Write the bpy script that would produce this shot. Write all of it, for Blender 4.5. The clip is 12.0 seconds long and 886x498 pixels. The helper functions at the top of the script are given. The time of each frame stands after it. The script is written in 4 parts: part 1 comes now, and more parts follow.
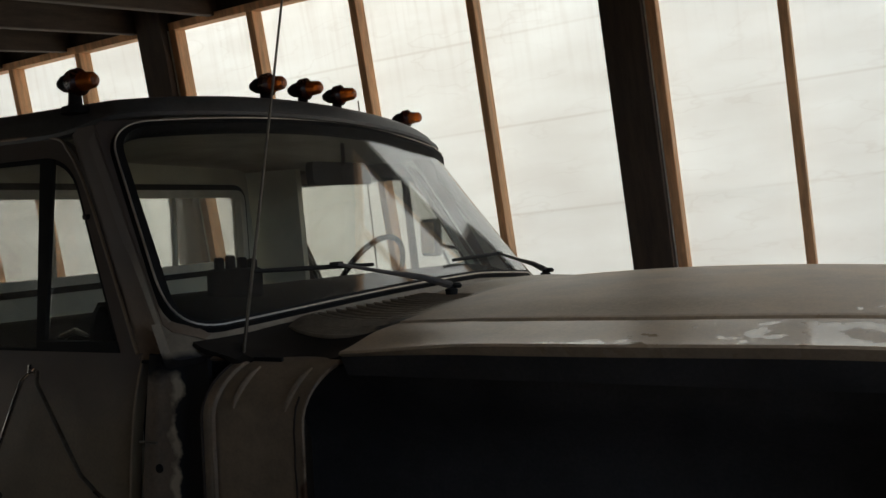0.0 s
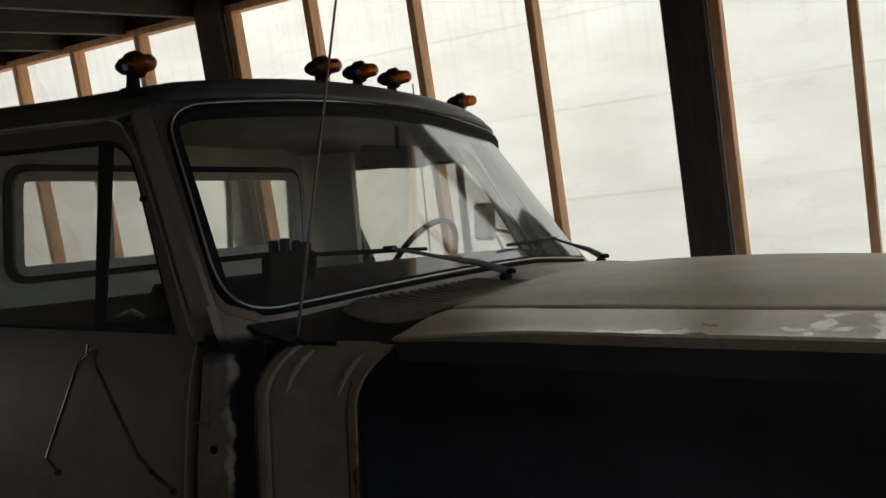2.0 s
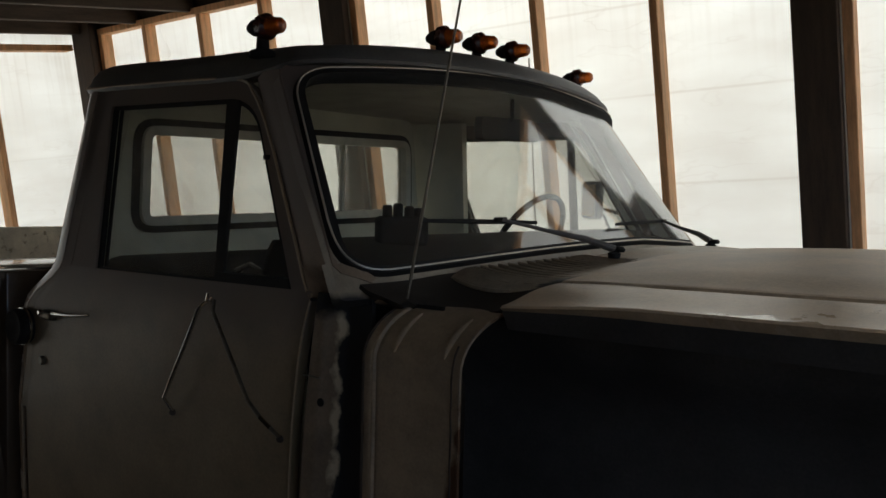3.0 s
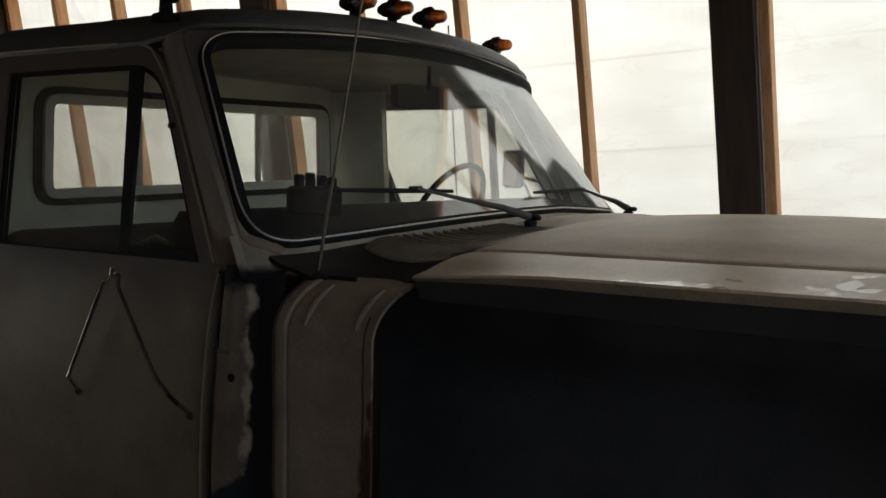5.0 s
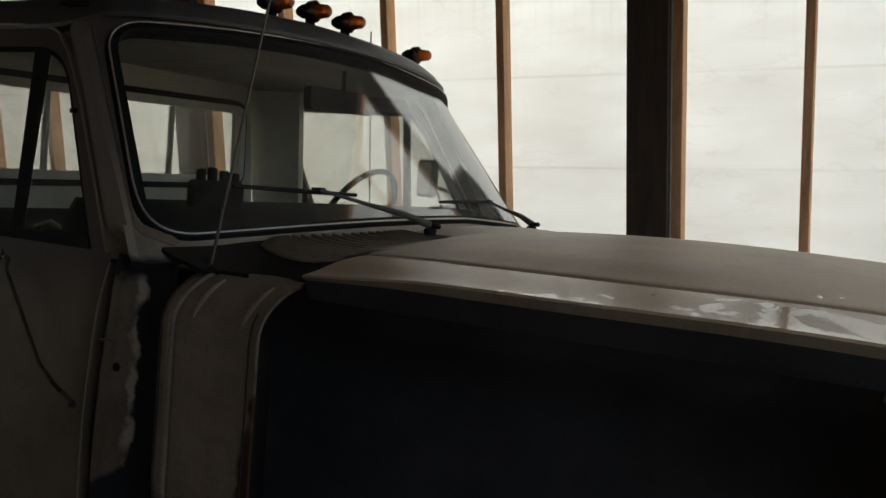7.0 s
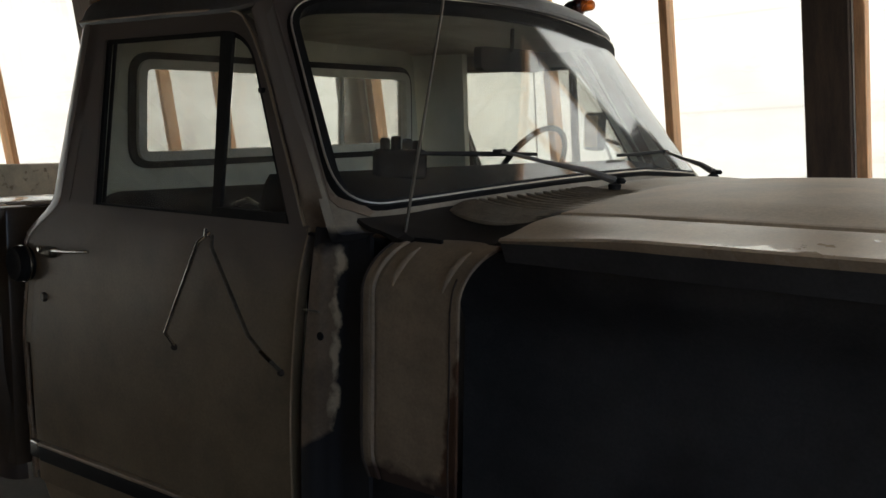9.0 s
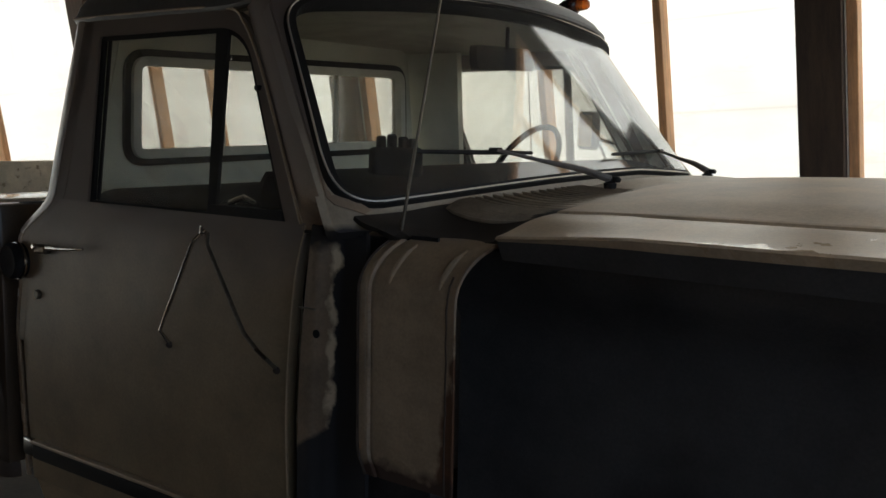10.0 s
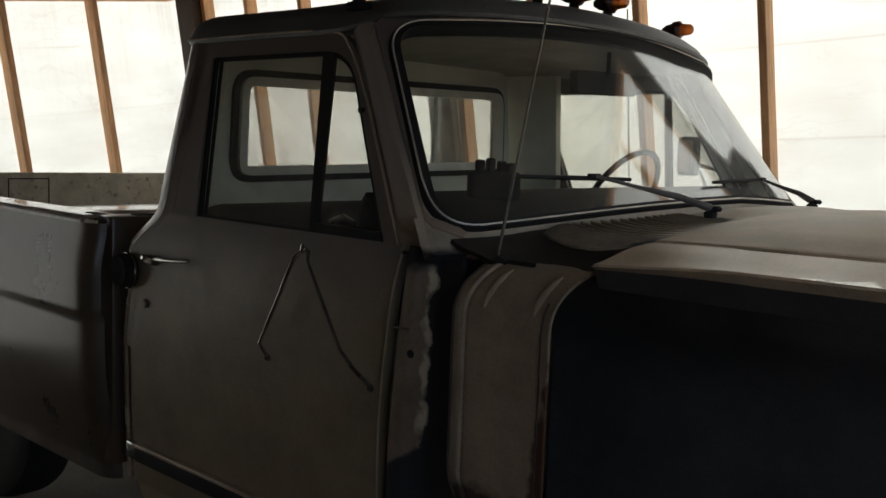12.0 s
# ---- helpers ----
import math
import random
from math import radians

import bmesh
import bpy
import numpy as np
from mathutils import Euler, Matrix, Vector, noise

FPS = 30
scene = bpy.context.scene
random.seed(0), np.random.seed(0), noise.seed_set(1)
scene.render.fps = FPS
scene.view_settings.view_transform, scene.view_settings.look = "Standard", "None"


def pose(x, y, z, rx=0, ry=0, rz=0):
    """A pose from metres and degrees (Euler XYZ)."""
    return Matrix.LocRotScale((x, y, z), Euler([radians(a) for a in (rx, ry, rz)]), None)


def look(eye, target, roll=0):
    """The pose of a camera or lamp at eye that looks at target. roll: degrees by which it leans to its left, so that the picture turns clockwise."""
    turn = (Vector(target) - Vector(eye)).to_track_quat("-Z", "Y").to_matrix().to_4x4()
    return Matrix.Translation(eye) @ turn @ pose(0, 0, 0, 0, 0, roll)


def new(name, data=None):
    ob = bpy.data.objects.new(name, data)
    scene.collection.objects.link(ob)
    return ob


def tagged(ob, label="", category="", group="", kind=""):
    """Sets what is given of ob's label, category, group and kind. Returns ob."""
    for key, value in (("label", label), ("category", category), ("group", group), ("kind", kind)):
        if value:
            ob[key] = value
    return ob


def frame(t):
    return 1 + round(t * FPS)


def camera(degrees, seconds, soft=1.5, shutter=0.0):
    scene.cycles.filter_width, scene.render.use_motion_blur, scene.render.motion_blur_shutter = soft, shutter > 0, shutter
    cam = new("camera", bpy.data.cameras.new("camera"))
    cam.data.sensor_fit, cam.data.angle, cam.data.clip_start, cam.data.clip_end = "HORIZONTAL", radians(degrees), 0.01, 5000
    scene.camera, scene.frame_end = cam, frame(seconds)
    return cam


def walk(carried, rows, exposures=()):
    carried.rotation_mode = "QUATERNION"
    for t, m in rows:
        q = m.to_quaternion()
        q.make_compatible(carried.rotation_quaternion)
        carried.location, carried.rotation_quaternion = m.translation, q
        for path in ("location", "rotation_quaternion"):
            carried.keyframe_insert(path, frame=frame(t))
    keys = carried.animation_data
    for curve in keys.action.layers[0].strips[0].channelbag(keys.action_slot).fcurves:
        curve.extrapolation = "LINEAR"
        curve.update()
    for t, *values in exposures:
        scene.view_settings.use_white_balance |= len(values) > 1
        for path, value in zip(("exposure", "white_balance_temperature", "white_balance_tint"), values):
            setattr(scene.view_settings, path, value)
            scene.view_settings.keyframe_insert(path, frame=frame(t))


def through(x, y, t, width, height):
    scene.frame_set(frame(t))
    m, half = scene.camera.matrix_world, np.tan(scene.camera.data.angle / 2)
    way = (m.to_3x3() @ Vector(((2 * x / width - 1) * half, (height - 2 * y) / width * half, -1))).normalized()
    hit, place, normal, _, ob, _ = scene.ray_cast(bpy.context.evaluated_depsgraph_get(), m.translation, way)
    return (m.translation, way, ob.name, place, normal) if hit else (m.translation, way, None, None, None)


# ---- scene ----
LENS = 49.9
cam = camera(LENS, 12.0)
# the dirt floor falls away from the camera and towards the nose of the truck; the truck stands square on it
SLOPE = pose(0, 0, 0, -7.724, 3.123, -2.581)
# eye, target and roll
PATH = [
    (0, (1.45, -1.26, 1.514), (0.597, 0.536, 1.294), -8.9),
    (0.5, (1.438, -1.246, 1.509), (0.581, 0.536, 1.208), -7.4),
    (1, (1.435, -1.254, 1.514), (0.526, 0.508, 1.248), -8.1),
    (1.5, (1.439, -1.246, 1.514), (0.514, 0.509, 1.263), -8.7),
    (2, (1.435, -1.242, 1.516), (0.483, 0.5, 1.278), -8.7),
    (2.5, (1.428, -1.248, 1.517), (0.399, 0.448, 1.261), -8.2),
    (2.7, (1.423, -1.28, 1.515), (0.305, 0.359, 1.26), -5.8),
    (4.3, (1.436, -1.262, 1.509), (0.292, 0.348, 1.193), -6.3),
    (4.5, (1.434, -1.255, 1.508), (0.315, 0.375, 1.211), -7.1),
    (5, (1.435, -1.232, 1.5), (0.429, 0.463, 1.163), -5.9),
    (5.5, (1.424, -1.237, 1.507), (0.423, 0.463, 1.175), -3.3),
    (6, (1.458, -1.218, 1.503), (0.561, 0.543, 1.197), -3.7),
    (6.5, (1.514, -1.204, 1.495), (0.776, 0.634, 1.219), -2.8),
    (7, (1.509, -1.234, 1.495), (0.639, 0.537, 1.165), -1.7),
    (7.5, (1.455, -1.261, 1.509), (0.305, 0.337, 1.155), -5.0),
    (7.7, (1.457, -1.261, 1.519), (0.262, 0.3, 1.15), -5.6),
    (9.5, (1.422, -1.262, 1.505), (0.302, 0.345, 1.101), -6.5),
    (10, (1.422, -1.269, 1.507), (0.3, 0.336, 1.105), -6.2),
    (10.5, (1.42, -1.27, 1.511), (0.272, 0.323, 1.13), -5.8),
    (11, (1.413, -1.293, 1.521), (0.18, 0.244, 1.182), -4.0),
    (11.5, (1.404, -1.303, 1.529), (0.079, 0.164, 1.222), -3.5),
    (12, (1.422, -1.283, 1.523), (0.145, 0.217, 1.176), -5.4),
]
walk(cam, [(t, look(eye, target, roll)) for t, eye, target, roll in PATH],
     [(t, stops + 0.31, 6550, 9) for t, stops in ((0.0, 0.65), (0.5, 0.62), (1.5, 0.74), (2.5, 0.74), (4.5, 1.03), (5.5, 0.96), (6.0, 0.9), (6.5, 0.63), (7.0, 0.68), (7.5, 1.02), (9.5, 1.34), (10.5, 1.38), (11.0, 1.46), (11.5, 1.12), (12.0, 1.12))])

# ---- light ----
world = bpy.data.worlds.new("sky")
scene.world = world
world.use_nodes = True
nt = world.node_tree
sky = nt.nodes.new("ShaderNodeTexSky")
sky.sky_type = "NISHITA"
sky.sun_disc = False
sky.sun_elevation, sky.sun_rotation = radians(40), radians(-38)
sky.air_density, sky.dust_density, sky.ozone_density = 0.6, 4.0, 0.4
nt.links.new(sky.outputs[0], nt.nodes["Background"].inputs[0])
nt.nodes["Background"].inputs[1].default_value = 0.15
sun = new("sun", bpy.data.lights.new("sun", "SUN"))
sun.data.energy, sun.data.angle, sun.data.color = 2.2, radians(25), (1.0, 0.95, 0.88)
sun.matrix_world = look((-6.6, 8.4, 9), (0, 0, 0))

# ---- materials ----
def material(name, base, rough=0.6, metal=0.0, vary=0.25, scale=8.0, dark=None, bump=0.15, fine=140.0, coat=0.0, spec=0.5, stretch=(1, 1, 1)):
    """A surface with broad stains, fine grain and a little relief."""
    m = bpy.data.materials.new(name)
    m.use_nodes = True
    t = m.node_tree
    b = t.nodes["Principled BSDF"]
    co = t.nodes.new("ShaderNodeTexCoord")
    mp = t.nodes.new("ShaderNodeMapping")
    mp.inputs["Scale"].default_value = stretch
    t.links.new(co.outputs["Object"], mp.inputs[0])
    big = t.nodes.new("ShaderNodeTexNoise")
    big.inputs["Scale"].default_value, big.inputs["Detail"].default_value, big.inputs["Roughness"].default_value = scale, 6, 0.65
    small = t.nodes.new("ShaderNodeTexNoise")
    small.inputs["Scale"].default_value, small.inputs["Detail"].default_value = fine, 4
    for n in (big, small):
        t.links.new(mp.outputs[0], n.inputs["Vector"])
    ramp = t.nodes.new("ShaderNodeValToRGB")
    d = dark if dark else tuple(c * (1 - vary) ** 2 for c in base)
    ramp.color_ramp.elements[0].color, ramp.color_ramp.elements[0].position = (*d, 1), 0.3
    ramp.color_ramp.elements[1].color, ramp.color_ramp.elements[1].position = (*base, 1), 0.62
    t.links.new(big.outputs[0], ramp.inputs[0])
    mix = t.nodes.new("ShaderNodeMixRGB")
    mix.blend_type = "OVERLAY"
    mix.inputs[0].default_value = vary
    t.links.new(ramp.outputs[0], mix.inputs[1])
    t.links.new(small.outputs[0], mix.inputs[2])
    t.links.new(mix.outputs[0], b.inputs["Base Color"])
    rr = t.nodes.new("ShaderNodeMapRange")
    rr.inputs["To Min"].default_value, rr.inputs["To Max"].default_value = max(0.02, rough - 0.12), min(1, rough + 0.12)
    t.links.new(big.outputs[0], rr.inputs[0])
    t.links.new(rr.outputs[0], b.inputs["Roughness"])
    bp = t.nodes.new("ShaderNodeBump")
    bp.inputs["Strength"].default_value, bp.inputs["Distance"].default_value = bump, 0.004
    t.links.new(small.outputs[0], bp.inputs["Height"])
    t.links.new(bp.outputs[0], b.inputs["Normal"])
    b.inputs["Metallic"].default_value = metal
    b.inputs["Coat Weight"].default_value = coat
    b.inputs["Specular IOR Level"].default_value = spec
    return m


def glass_material(name, tint=(0.975, 0.985, 0.98), dust=0.06, rough=0.02, bloom=0.0, through=0.5):
    """Old window glass under a film of dust."""
    m = bpy.data.materials.new(name)
    m.use_nodes = True
    t = m.node_tree
    t.nodes.remove(t.nodes["Principled BSDF"])
    out = t.nodes["Material Output"]
    clear, gloss, film, thru = (t.nodes.new("ShaderNodeBsdf" + k) for k in ("Transparent", "Glossy", "Diffuse", "Translucent"))
    clear.inputs[0].default_value = (*tint, 1)
    gloss.inputs["Roughness"].default_value = rough
    film.inputs[0].default_value = thru.inputs[0].default_value = (0.72, 0.68, 0.60, 1)
    lw = t.nodes.new("ShaderNodeLayerWeight")
    lw.inputs["Blend"].default_value = 0.5
    pw = t.nodes.new("ShaderNodeMath")
    pw.operation = "POWER"
    pw.inputs[1].default_value = 2.6
    t.links.new(lw.outputs["Facing"], pw.inputs[0])
    fr = t.nodes.new("ShaderNodeMapRange")
    fr.inputs["To Min"].default_value, fr.inputs["To Max"].default_value = 0.045, 0.97
    t.links.new(pw.outputs[0], fr.inputs[0])
    a, c, d = (t.nodes.new("ShaderNodeMixShader") for _ in range(3))
    t.links.new(fr.outputs[0], a.inputs[0])
    t.links.new(clear.outputs[0], a.inputs[1])
    # a smeared part of the shine, where the dust lies thick
    smear, shine = t.nodes.new("ShaderNodeBsdfGlossy"), t.nodes.new("ShaderNodeMixShader")
    smear.inputs["Roughness"].default_value = 0.42
    shine.inputs[0].default_value = bloom
    t.links.new(gloss.outputs[0], shine.inputs[1])
    t.links.new(smear.outputs[0], shine.inputs[2])
    t.links.new(shine.outputs[0], a.inputs[2])
    c.inputs[0].default_value = through
    t.links.new(film.outputs[0], c.inputs[1])
    t.links.new(thru.outputs[0], c.inputs[2])
    no = t.nodes.new("ShaderNodeTexNoise")
    no.inputs["Scale"].default_value, no.inputs["Detail"].default_value = 5, 5
    mr = t.nodes.new("ShaderNodeMapRange")
    mr.inputs["To Min"].default_value, mr.inputs["To Max"].default_value = dust * 0.5, dust * 1.6
    t.links.new(no.outputs[0], mr.inputs[0])
    t.links.new(mr.outputs[0], d.inputs[0])
    t.links.new(a.outputs[0], d.inputs[1])
    t.links.new(c.outputs[0], d.inputs[2])
    t.links.new(d.outputs[0], out.inputs[0])
    return m


def sheet_material():
    """Milky translucent sheeting with drip streaks, the shading of soft creases put into colour."""
    m = bpy.data.materials.new("plastic_sheeting")
    m.use_nodes = True
    t = m.node_tree
    t.nodes.remove(t.nodes["Principled BSDF"])
    out = t.nodes["Material Output"]
    thru, diff, gloss = (t.nodes.new("ShaderNodeBsdf" + k) for k in ("Translucent", "Diffuse", "Glossy"))
    co = t.nodes.new("ShaderNodeTexCoord")
    sep = t.nodes.new("ShaderNodeSeparateXYZ")
    t.links.new(co.outputs["Object"], sep.inputs[0])

    def grain(stretch, turn, scale, detail, lo, hi, a, b):
        mp = t.nodes.new("ShaderNodeMapping")
        mp.inputs["Scale"].default_value, mp.inputs["Rotation"].default_value = stretch, turn
        t.links.new(co.outputs["Object"], mp.inputs[0])
        no = t.nodes.new("ShaderNodeTexNoise")
        no.inputs["Scale"].default_value, no.inputs["Detail"].default_value = scale, detail
        t.links.new(mp.outputs[0], no.inputs["Vector"])
        return ranged(no.outputs[0], lo, hi, a, b)

    def ranged(sock, lo, hi, a, b):
        mr = t.nodes.new("ShaderNodeMapRange")
        for k, v in zip(("From Min", "From Max", "To Min", "To Max"), (lo, hi, a, b)):
            mr.inputs[k].default_value = v
        t.links.new(sock, mr.inputs[0])
        return mr.outputs[0]

    def calc(kind, *socks):
        n = t.nodes.new("ShaderNodeMath")
        n.operation = kind
        for i, s in enumerate(socks):
            if isinstance(s, (int, float)):
                n.inputs[i].default_value = s
            else:
                t.links.new(s, n.inputs[i])
        return n.outputs[0]
    cloud = grain((1, 1, 1), (0, 0.5, 0), 1.9, 6, 0.3, 0.7, 0.74, 1.0)
    folds = grain((1.0, 1.0, 4.5), (0, 0.6, 0), 1.7, 4, 0.38, 0.60, 0.84, 1.0)
    drips = calc("MULTIPLY", grain((14, 14, 0.7), (0, 0, 0), 2.2, 4, 0.50, 0.72, 0.0, 0.22), ranged(sep.outputs[2], 1.55, 2.1, 0.0, 1.0))
    row = calc("PINGPONG", calc("ADD", sep.outputs[2], 0.14), 0.21)
    crease = calc("MULTIPLY", ranged(row, 0.0, 0.009, 1.0, 0.0), grain((1, 1, 1), (0, 0, 0), 1.1, 3, 0.40, 0.62, 0.02, 0.32))
    pull = calc("ABSOLUTE", calc("SUBTRACT", grain((1.0, 1.0, 3.2), (0, 0.75, 0), 2.6, 3, 0.0, 1.0, 0.0, 1.0), 0.5))
    pulls = calc("MULTIPLY", ranged(pull, 0.0, 0.022, 0.16, 0.0), grain((1, 1, 1), (0, 0, 0), 2.3, 2, 0.42, 0.62, 0.0, 1.0))
    level = calc("SUBTRACT", calc("MULTIPLY", cloud, folds), calc("ADD", calc("ADD", drips, crease), pulls))
    ramp = t.nodes.new("ShaderNodeValToRGB")
    ramp.color_ramp.elements[0].color, ramp.color_ramp.elements[0].position = (0.41, 0.43, 0.405, 1), 0.45
    ramp.color_ramp.elements[1].color, ramp.color_ramp.elements[1].position = (0.60, 0.66, 0.65, 1), 0.98
    t.links.new(level, ramp.inputs[0])
    t.links.new(ramp.outputs[0], thru.inputs[0])
    diff.inputs[0].default_value = (0.75, 0.77, 0.76, 1)
    gloss.inputs["Roughness"].default_value = 0.25
    # light keeps some of its direction on the way through, so the sheet is brightest towards the sun
    ahead, spread = t.nodes.new("ShaderNodeBsdfRefraction"), t.nodes.new("ShaderNodeMixShader")
    ahead.inputs["IOR"].default_value, ahead.inputs["Roughness"].default_value = 1.3, 0.8
    t.links.new(ramp.outputs[0], ahead.inputs[0])
    spread.inputs[0].default_value = 0.26
    t.links.new(thru.outputs[0], spread.inputs[1])
    t.links.new(ahead.outputs[0], spread.inputs[2])
    a, b = t.nodes.new("ShaderNodeMixShader"), t.nodes.new("ShaderNodeMixShader")
    a.inputs[0].default_value = 0.3
    t.links.new(spread.outputs[0], a.inputs[1])
    t.links.new(diff.outputs[0], a.inputs[2])
    b.inputs[0].default_value = 0.04
    t.links.new(a.outputs[0], b.inputs[1])
    t.links.new(gloss.outputs[0], b.inputs[2])
    t.links.new(b.outputs[0], out.inputs[0])
    return m


def recoloured(m, test, colour, soft=0.012, ragged=0.03, scale=18.0, rough=0.85):
    """Another colour over part of a painted surface: where test(x, y, z) of plain weights passes its limit, with a
    ragged edge.
    """
    t = m.node_tree
    b = t.nodes["Principled BSDF"]
    under = b.inputs["Base Color"].links[0].from_socket
    co = t.nodes.new("ShaderNodeTexCoord")
    sep = t.nodes.new("ShaderNodeSeparateXYZ")
    t.links.new(co.outputs["Object"], sep.inputs[0])
    (wx, wy, wz), limit = test
    total = None
    no = t.nodes.new("ShaderNodeTexNoise")
    no.inputs["Scale"].default_value, no.inputs["Detail"].default_value = scale, 6
    t.links.new(co.outputs["Object"], no.inputs["Vector"])
    for sock, w in ((sep.outputs[0], wx), (sep.outputs[1], wy), (sep.outputs[2], wz), (no.outputs[0], 2 * ragged)):
        k = t.nodes.new("ShaderNodeMath")
        k.operation = "MULTIPLY_ADD"
        t.links.new(sock, k.inputs[0])
        k.inputs[1].default_value = w
        if total is None:
            k.inputs[2].default_value = 0.0
        else:
            t.links.new(total, k.inputs[2])
        total = k.outputs[0]
    mr = t.nodes.new("ShaderNodeMapRange")
    mr.inputs["From Min"].default_value, mr.inputs["From Max"].default_value = limit + ragged - soft, limit + ragged + soft
    t.links.new(total, mr.inputs[0])
    mix = t.nodes.new("ShaderNodeMixRGB")
    t.links.new(mr.outputs[0], mix.inputs[0])
    t.links.new(under, mix.inputs[1])
    mix.inputs[2].default_value = (*colour, 1)
    t.links.new(mix.outputs[0], b.inputs["Base Color"])
    old = b.inputs["Roughness"].links[0].from_socket
    mx = t.nodes.new("ShaderNodeMix")
    t.links.new(mr.outputs[0], mx.inputs[0])
    t.links.new(old, mx.inputs[2])
    mx.inputs[3].default_value = rough
    t.links.new(mx.outputs[0], b.inputs["Roughness"])
    return m


def polish(m, test, rough, soft, ragged, scale):
    """Rubbed patches where the dust is gone and the paint shines."""
    b = m.node_tree.nodes["Principled BSDF"]
    colour = b.inputs["Base Color"].links[0].from_socket
    recoloured(m, test, (0, 0, 0), soft, ragged, scale, rough)
    m.node_tree.links.new(colour, b.inputs["Base Color"])
    return m


PAINT = material("dusty_beige_paint", (0.42, 0.305, 0.19), 0.42, vary=0.2, scale=5, bump=0.05, coat=0.08)
# door, window frame and rear corner go softly darker towards the top
DOOR = recoloured(material("dark_topped_beige_door_paint", (0.265, 0.190, 0.110), 0.42, vary=0.2, scale=5, bump=0.05, coat=0.05), ((0, 0, 1), 1.12), (0.165, 0.127, 0.100), 0.07, 0.06, 7, 0.6)
CORNER = recoloured(material("shiny_corner_paint", (0.385, 0.268, 0.172), 0.26, vary=0.2, scale=5, bump=0.02, coat=0.5), ((0, 0, 1), 1.16), (0.20, 0.155, 0.120), 0.06, 0.05, 7, 0.5)
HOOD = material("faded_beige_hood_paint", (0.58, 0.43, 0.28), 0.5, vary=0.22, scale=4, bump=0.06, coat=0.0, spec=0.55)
polish(HOOD, ((0, -1, 0), -0.215), 0.36, 0.012, 0.006, 6)
polish(HOOD, ((0.30, -0.6, 0), 0.309), 0.03, 0.006, 0.30, 15)
ROOF = material("dark_roof_paint", (0.130, 0.125, 0.115), 0.45, vary=0.25, scale=6, bump=0.05)
BLACK = material("black_undercoat", (0.030, 0.027, 0.026), 0.85, vary=0.3, scale=12, spec=0.15)
RUBBER = material("black_rubber", (0.028, 0.026, 0.024), 0.7, vary=0.2, scale=20, spec=0.18)
CHROME = material("dull_chrome", (0.62, 0.61, 0.58), 0.22, metal=1.0, vary=0.15, scale=25, bump=0.02)
BRIGHT = material("worn_bright_metal", (0.78, 0.75, 0.70), 0.12, metal=1.0, vary=0.15, scale=25, bump=0.02)
TAN = material("tan_mirror_panel", (0.60, 0.36, 0.17), 0.35, vary=0.25, scale=12, bump=0.03)
STEEL = material("grey_painted_steel", (0.19, 0.165, 0.14), 0.55, metal=0.0, vary=0.2, scale=15)
LINER = material("grey_cab_lining", (0.78, 0.76, 0.61), 0.6, vary=0.15, scale=6)
CEIL = material("dim_grey_headliner", (0.50, 0.47, 0.38), 0.7, vary=0.2, scale=6)
VINYL = material("dark_vinyl", (0.022, 0.021, 0.020), 0.72, vary=0.2, scale=14, spec=0.14)
AMBER = material("amber_lens", (0.85, 0.20, 0.02), 0.2, vary=0.1, scale=30, coat=0.4)
AMBER.node_tree.nodes["Principled BSDF"].inputs["Transmission Weight"].default_value = 0.65
REDDISH = material("dark_red_lens", (0.10, 0.018, 0.010), 0.25, vary=0.1, scale=30, coat=0.3)
REDDISH.node_tree.nodes["Principled BSDF"].inputs["Transmission Weight"].default_value = 0.5
WORN = material("worn_white_board", (0.74, 0.66, 0.52), 0.7, vary=0.2, scale=9)
recoloured(WORN, ((0, 0, 0), 0.145), (0.30, 0.24, 0.17), 0.05, 0.5, 26)
WOOD = material("raw_stud_lumber", (0.88, 0.49, 0.24), 0.65, vary=0.25, scale=5, fine=60, stretch=(6, 6, 0.7))
OLDWOOD = material("dark_weathered_timber", (0.075, 0.052, 0.036), 0.8, vary=0.3, scale=5, fine=60, stretch=(6, 6, 0.7))
BOARDS = material("brown_wall_boards", (0.58, 0.43, 0.285), 0.8, vary=0.25, scale=5, fine=60, stretch=(6, 6, 0.7))
JOISTWOOD = material("dark_ceiling_lumber", (0.12, 0.088, 0.064), 0.8, vary=0.3, scale=5, fine=60, stretch=(6, 0.7, 6))
DIRT = material("packed_dirt", (0.060, 0.045, 0.032), 0.95, vary=0.35, scale=3, fine=60, bump=0.6)
TRIM = material("pale_grey_frame", (0.80, 0.77, 0.65), 0.5, vary=0.12, scale=20)
ALLOY = material("dull_aluminium", (0.70, 0.62, 0.52), 0.4, metal=0.6, vary=0.12, scale=30, bump=0.03)
COWL = recoloured(material("oversprayed_cowl_paint", (0.38, 0.305, 0.215), 0.45, vary=0.2, scale=6, bump=0.06), ((0, 0, -1.0), -1.207), (0.026, 0.023, 0.022), 0.008, 0.012)
recoloured(COWL, ((0, 0, 1), 1.36), (0.165, 0.127, 0.104), 0.07, 0.03, 6, 0.55)
COWLTOP = recoloured(material("blackened_cowl_paint", (0.46, 0.355, 0.24), 0.5, vary=0.2, scale=6, bump=0.06, spec=0.3), ((0.05, -1.0, 0), -0.275), (0.034, 0.027, 0.021), 0.03, 0.03, 14, 0.6)
INTAKE = material("dusty_brown_intake_paint", (0.40, 0.315, 0.22), 0.45, vary=0.25, scale=9, bump=0.06, spec=0.45)
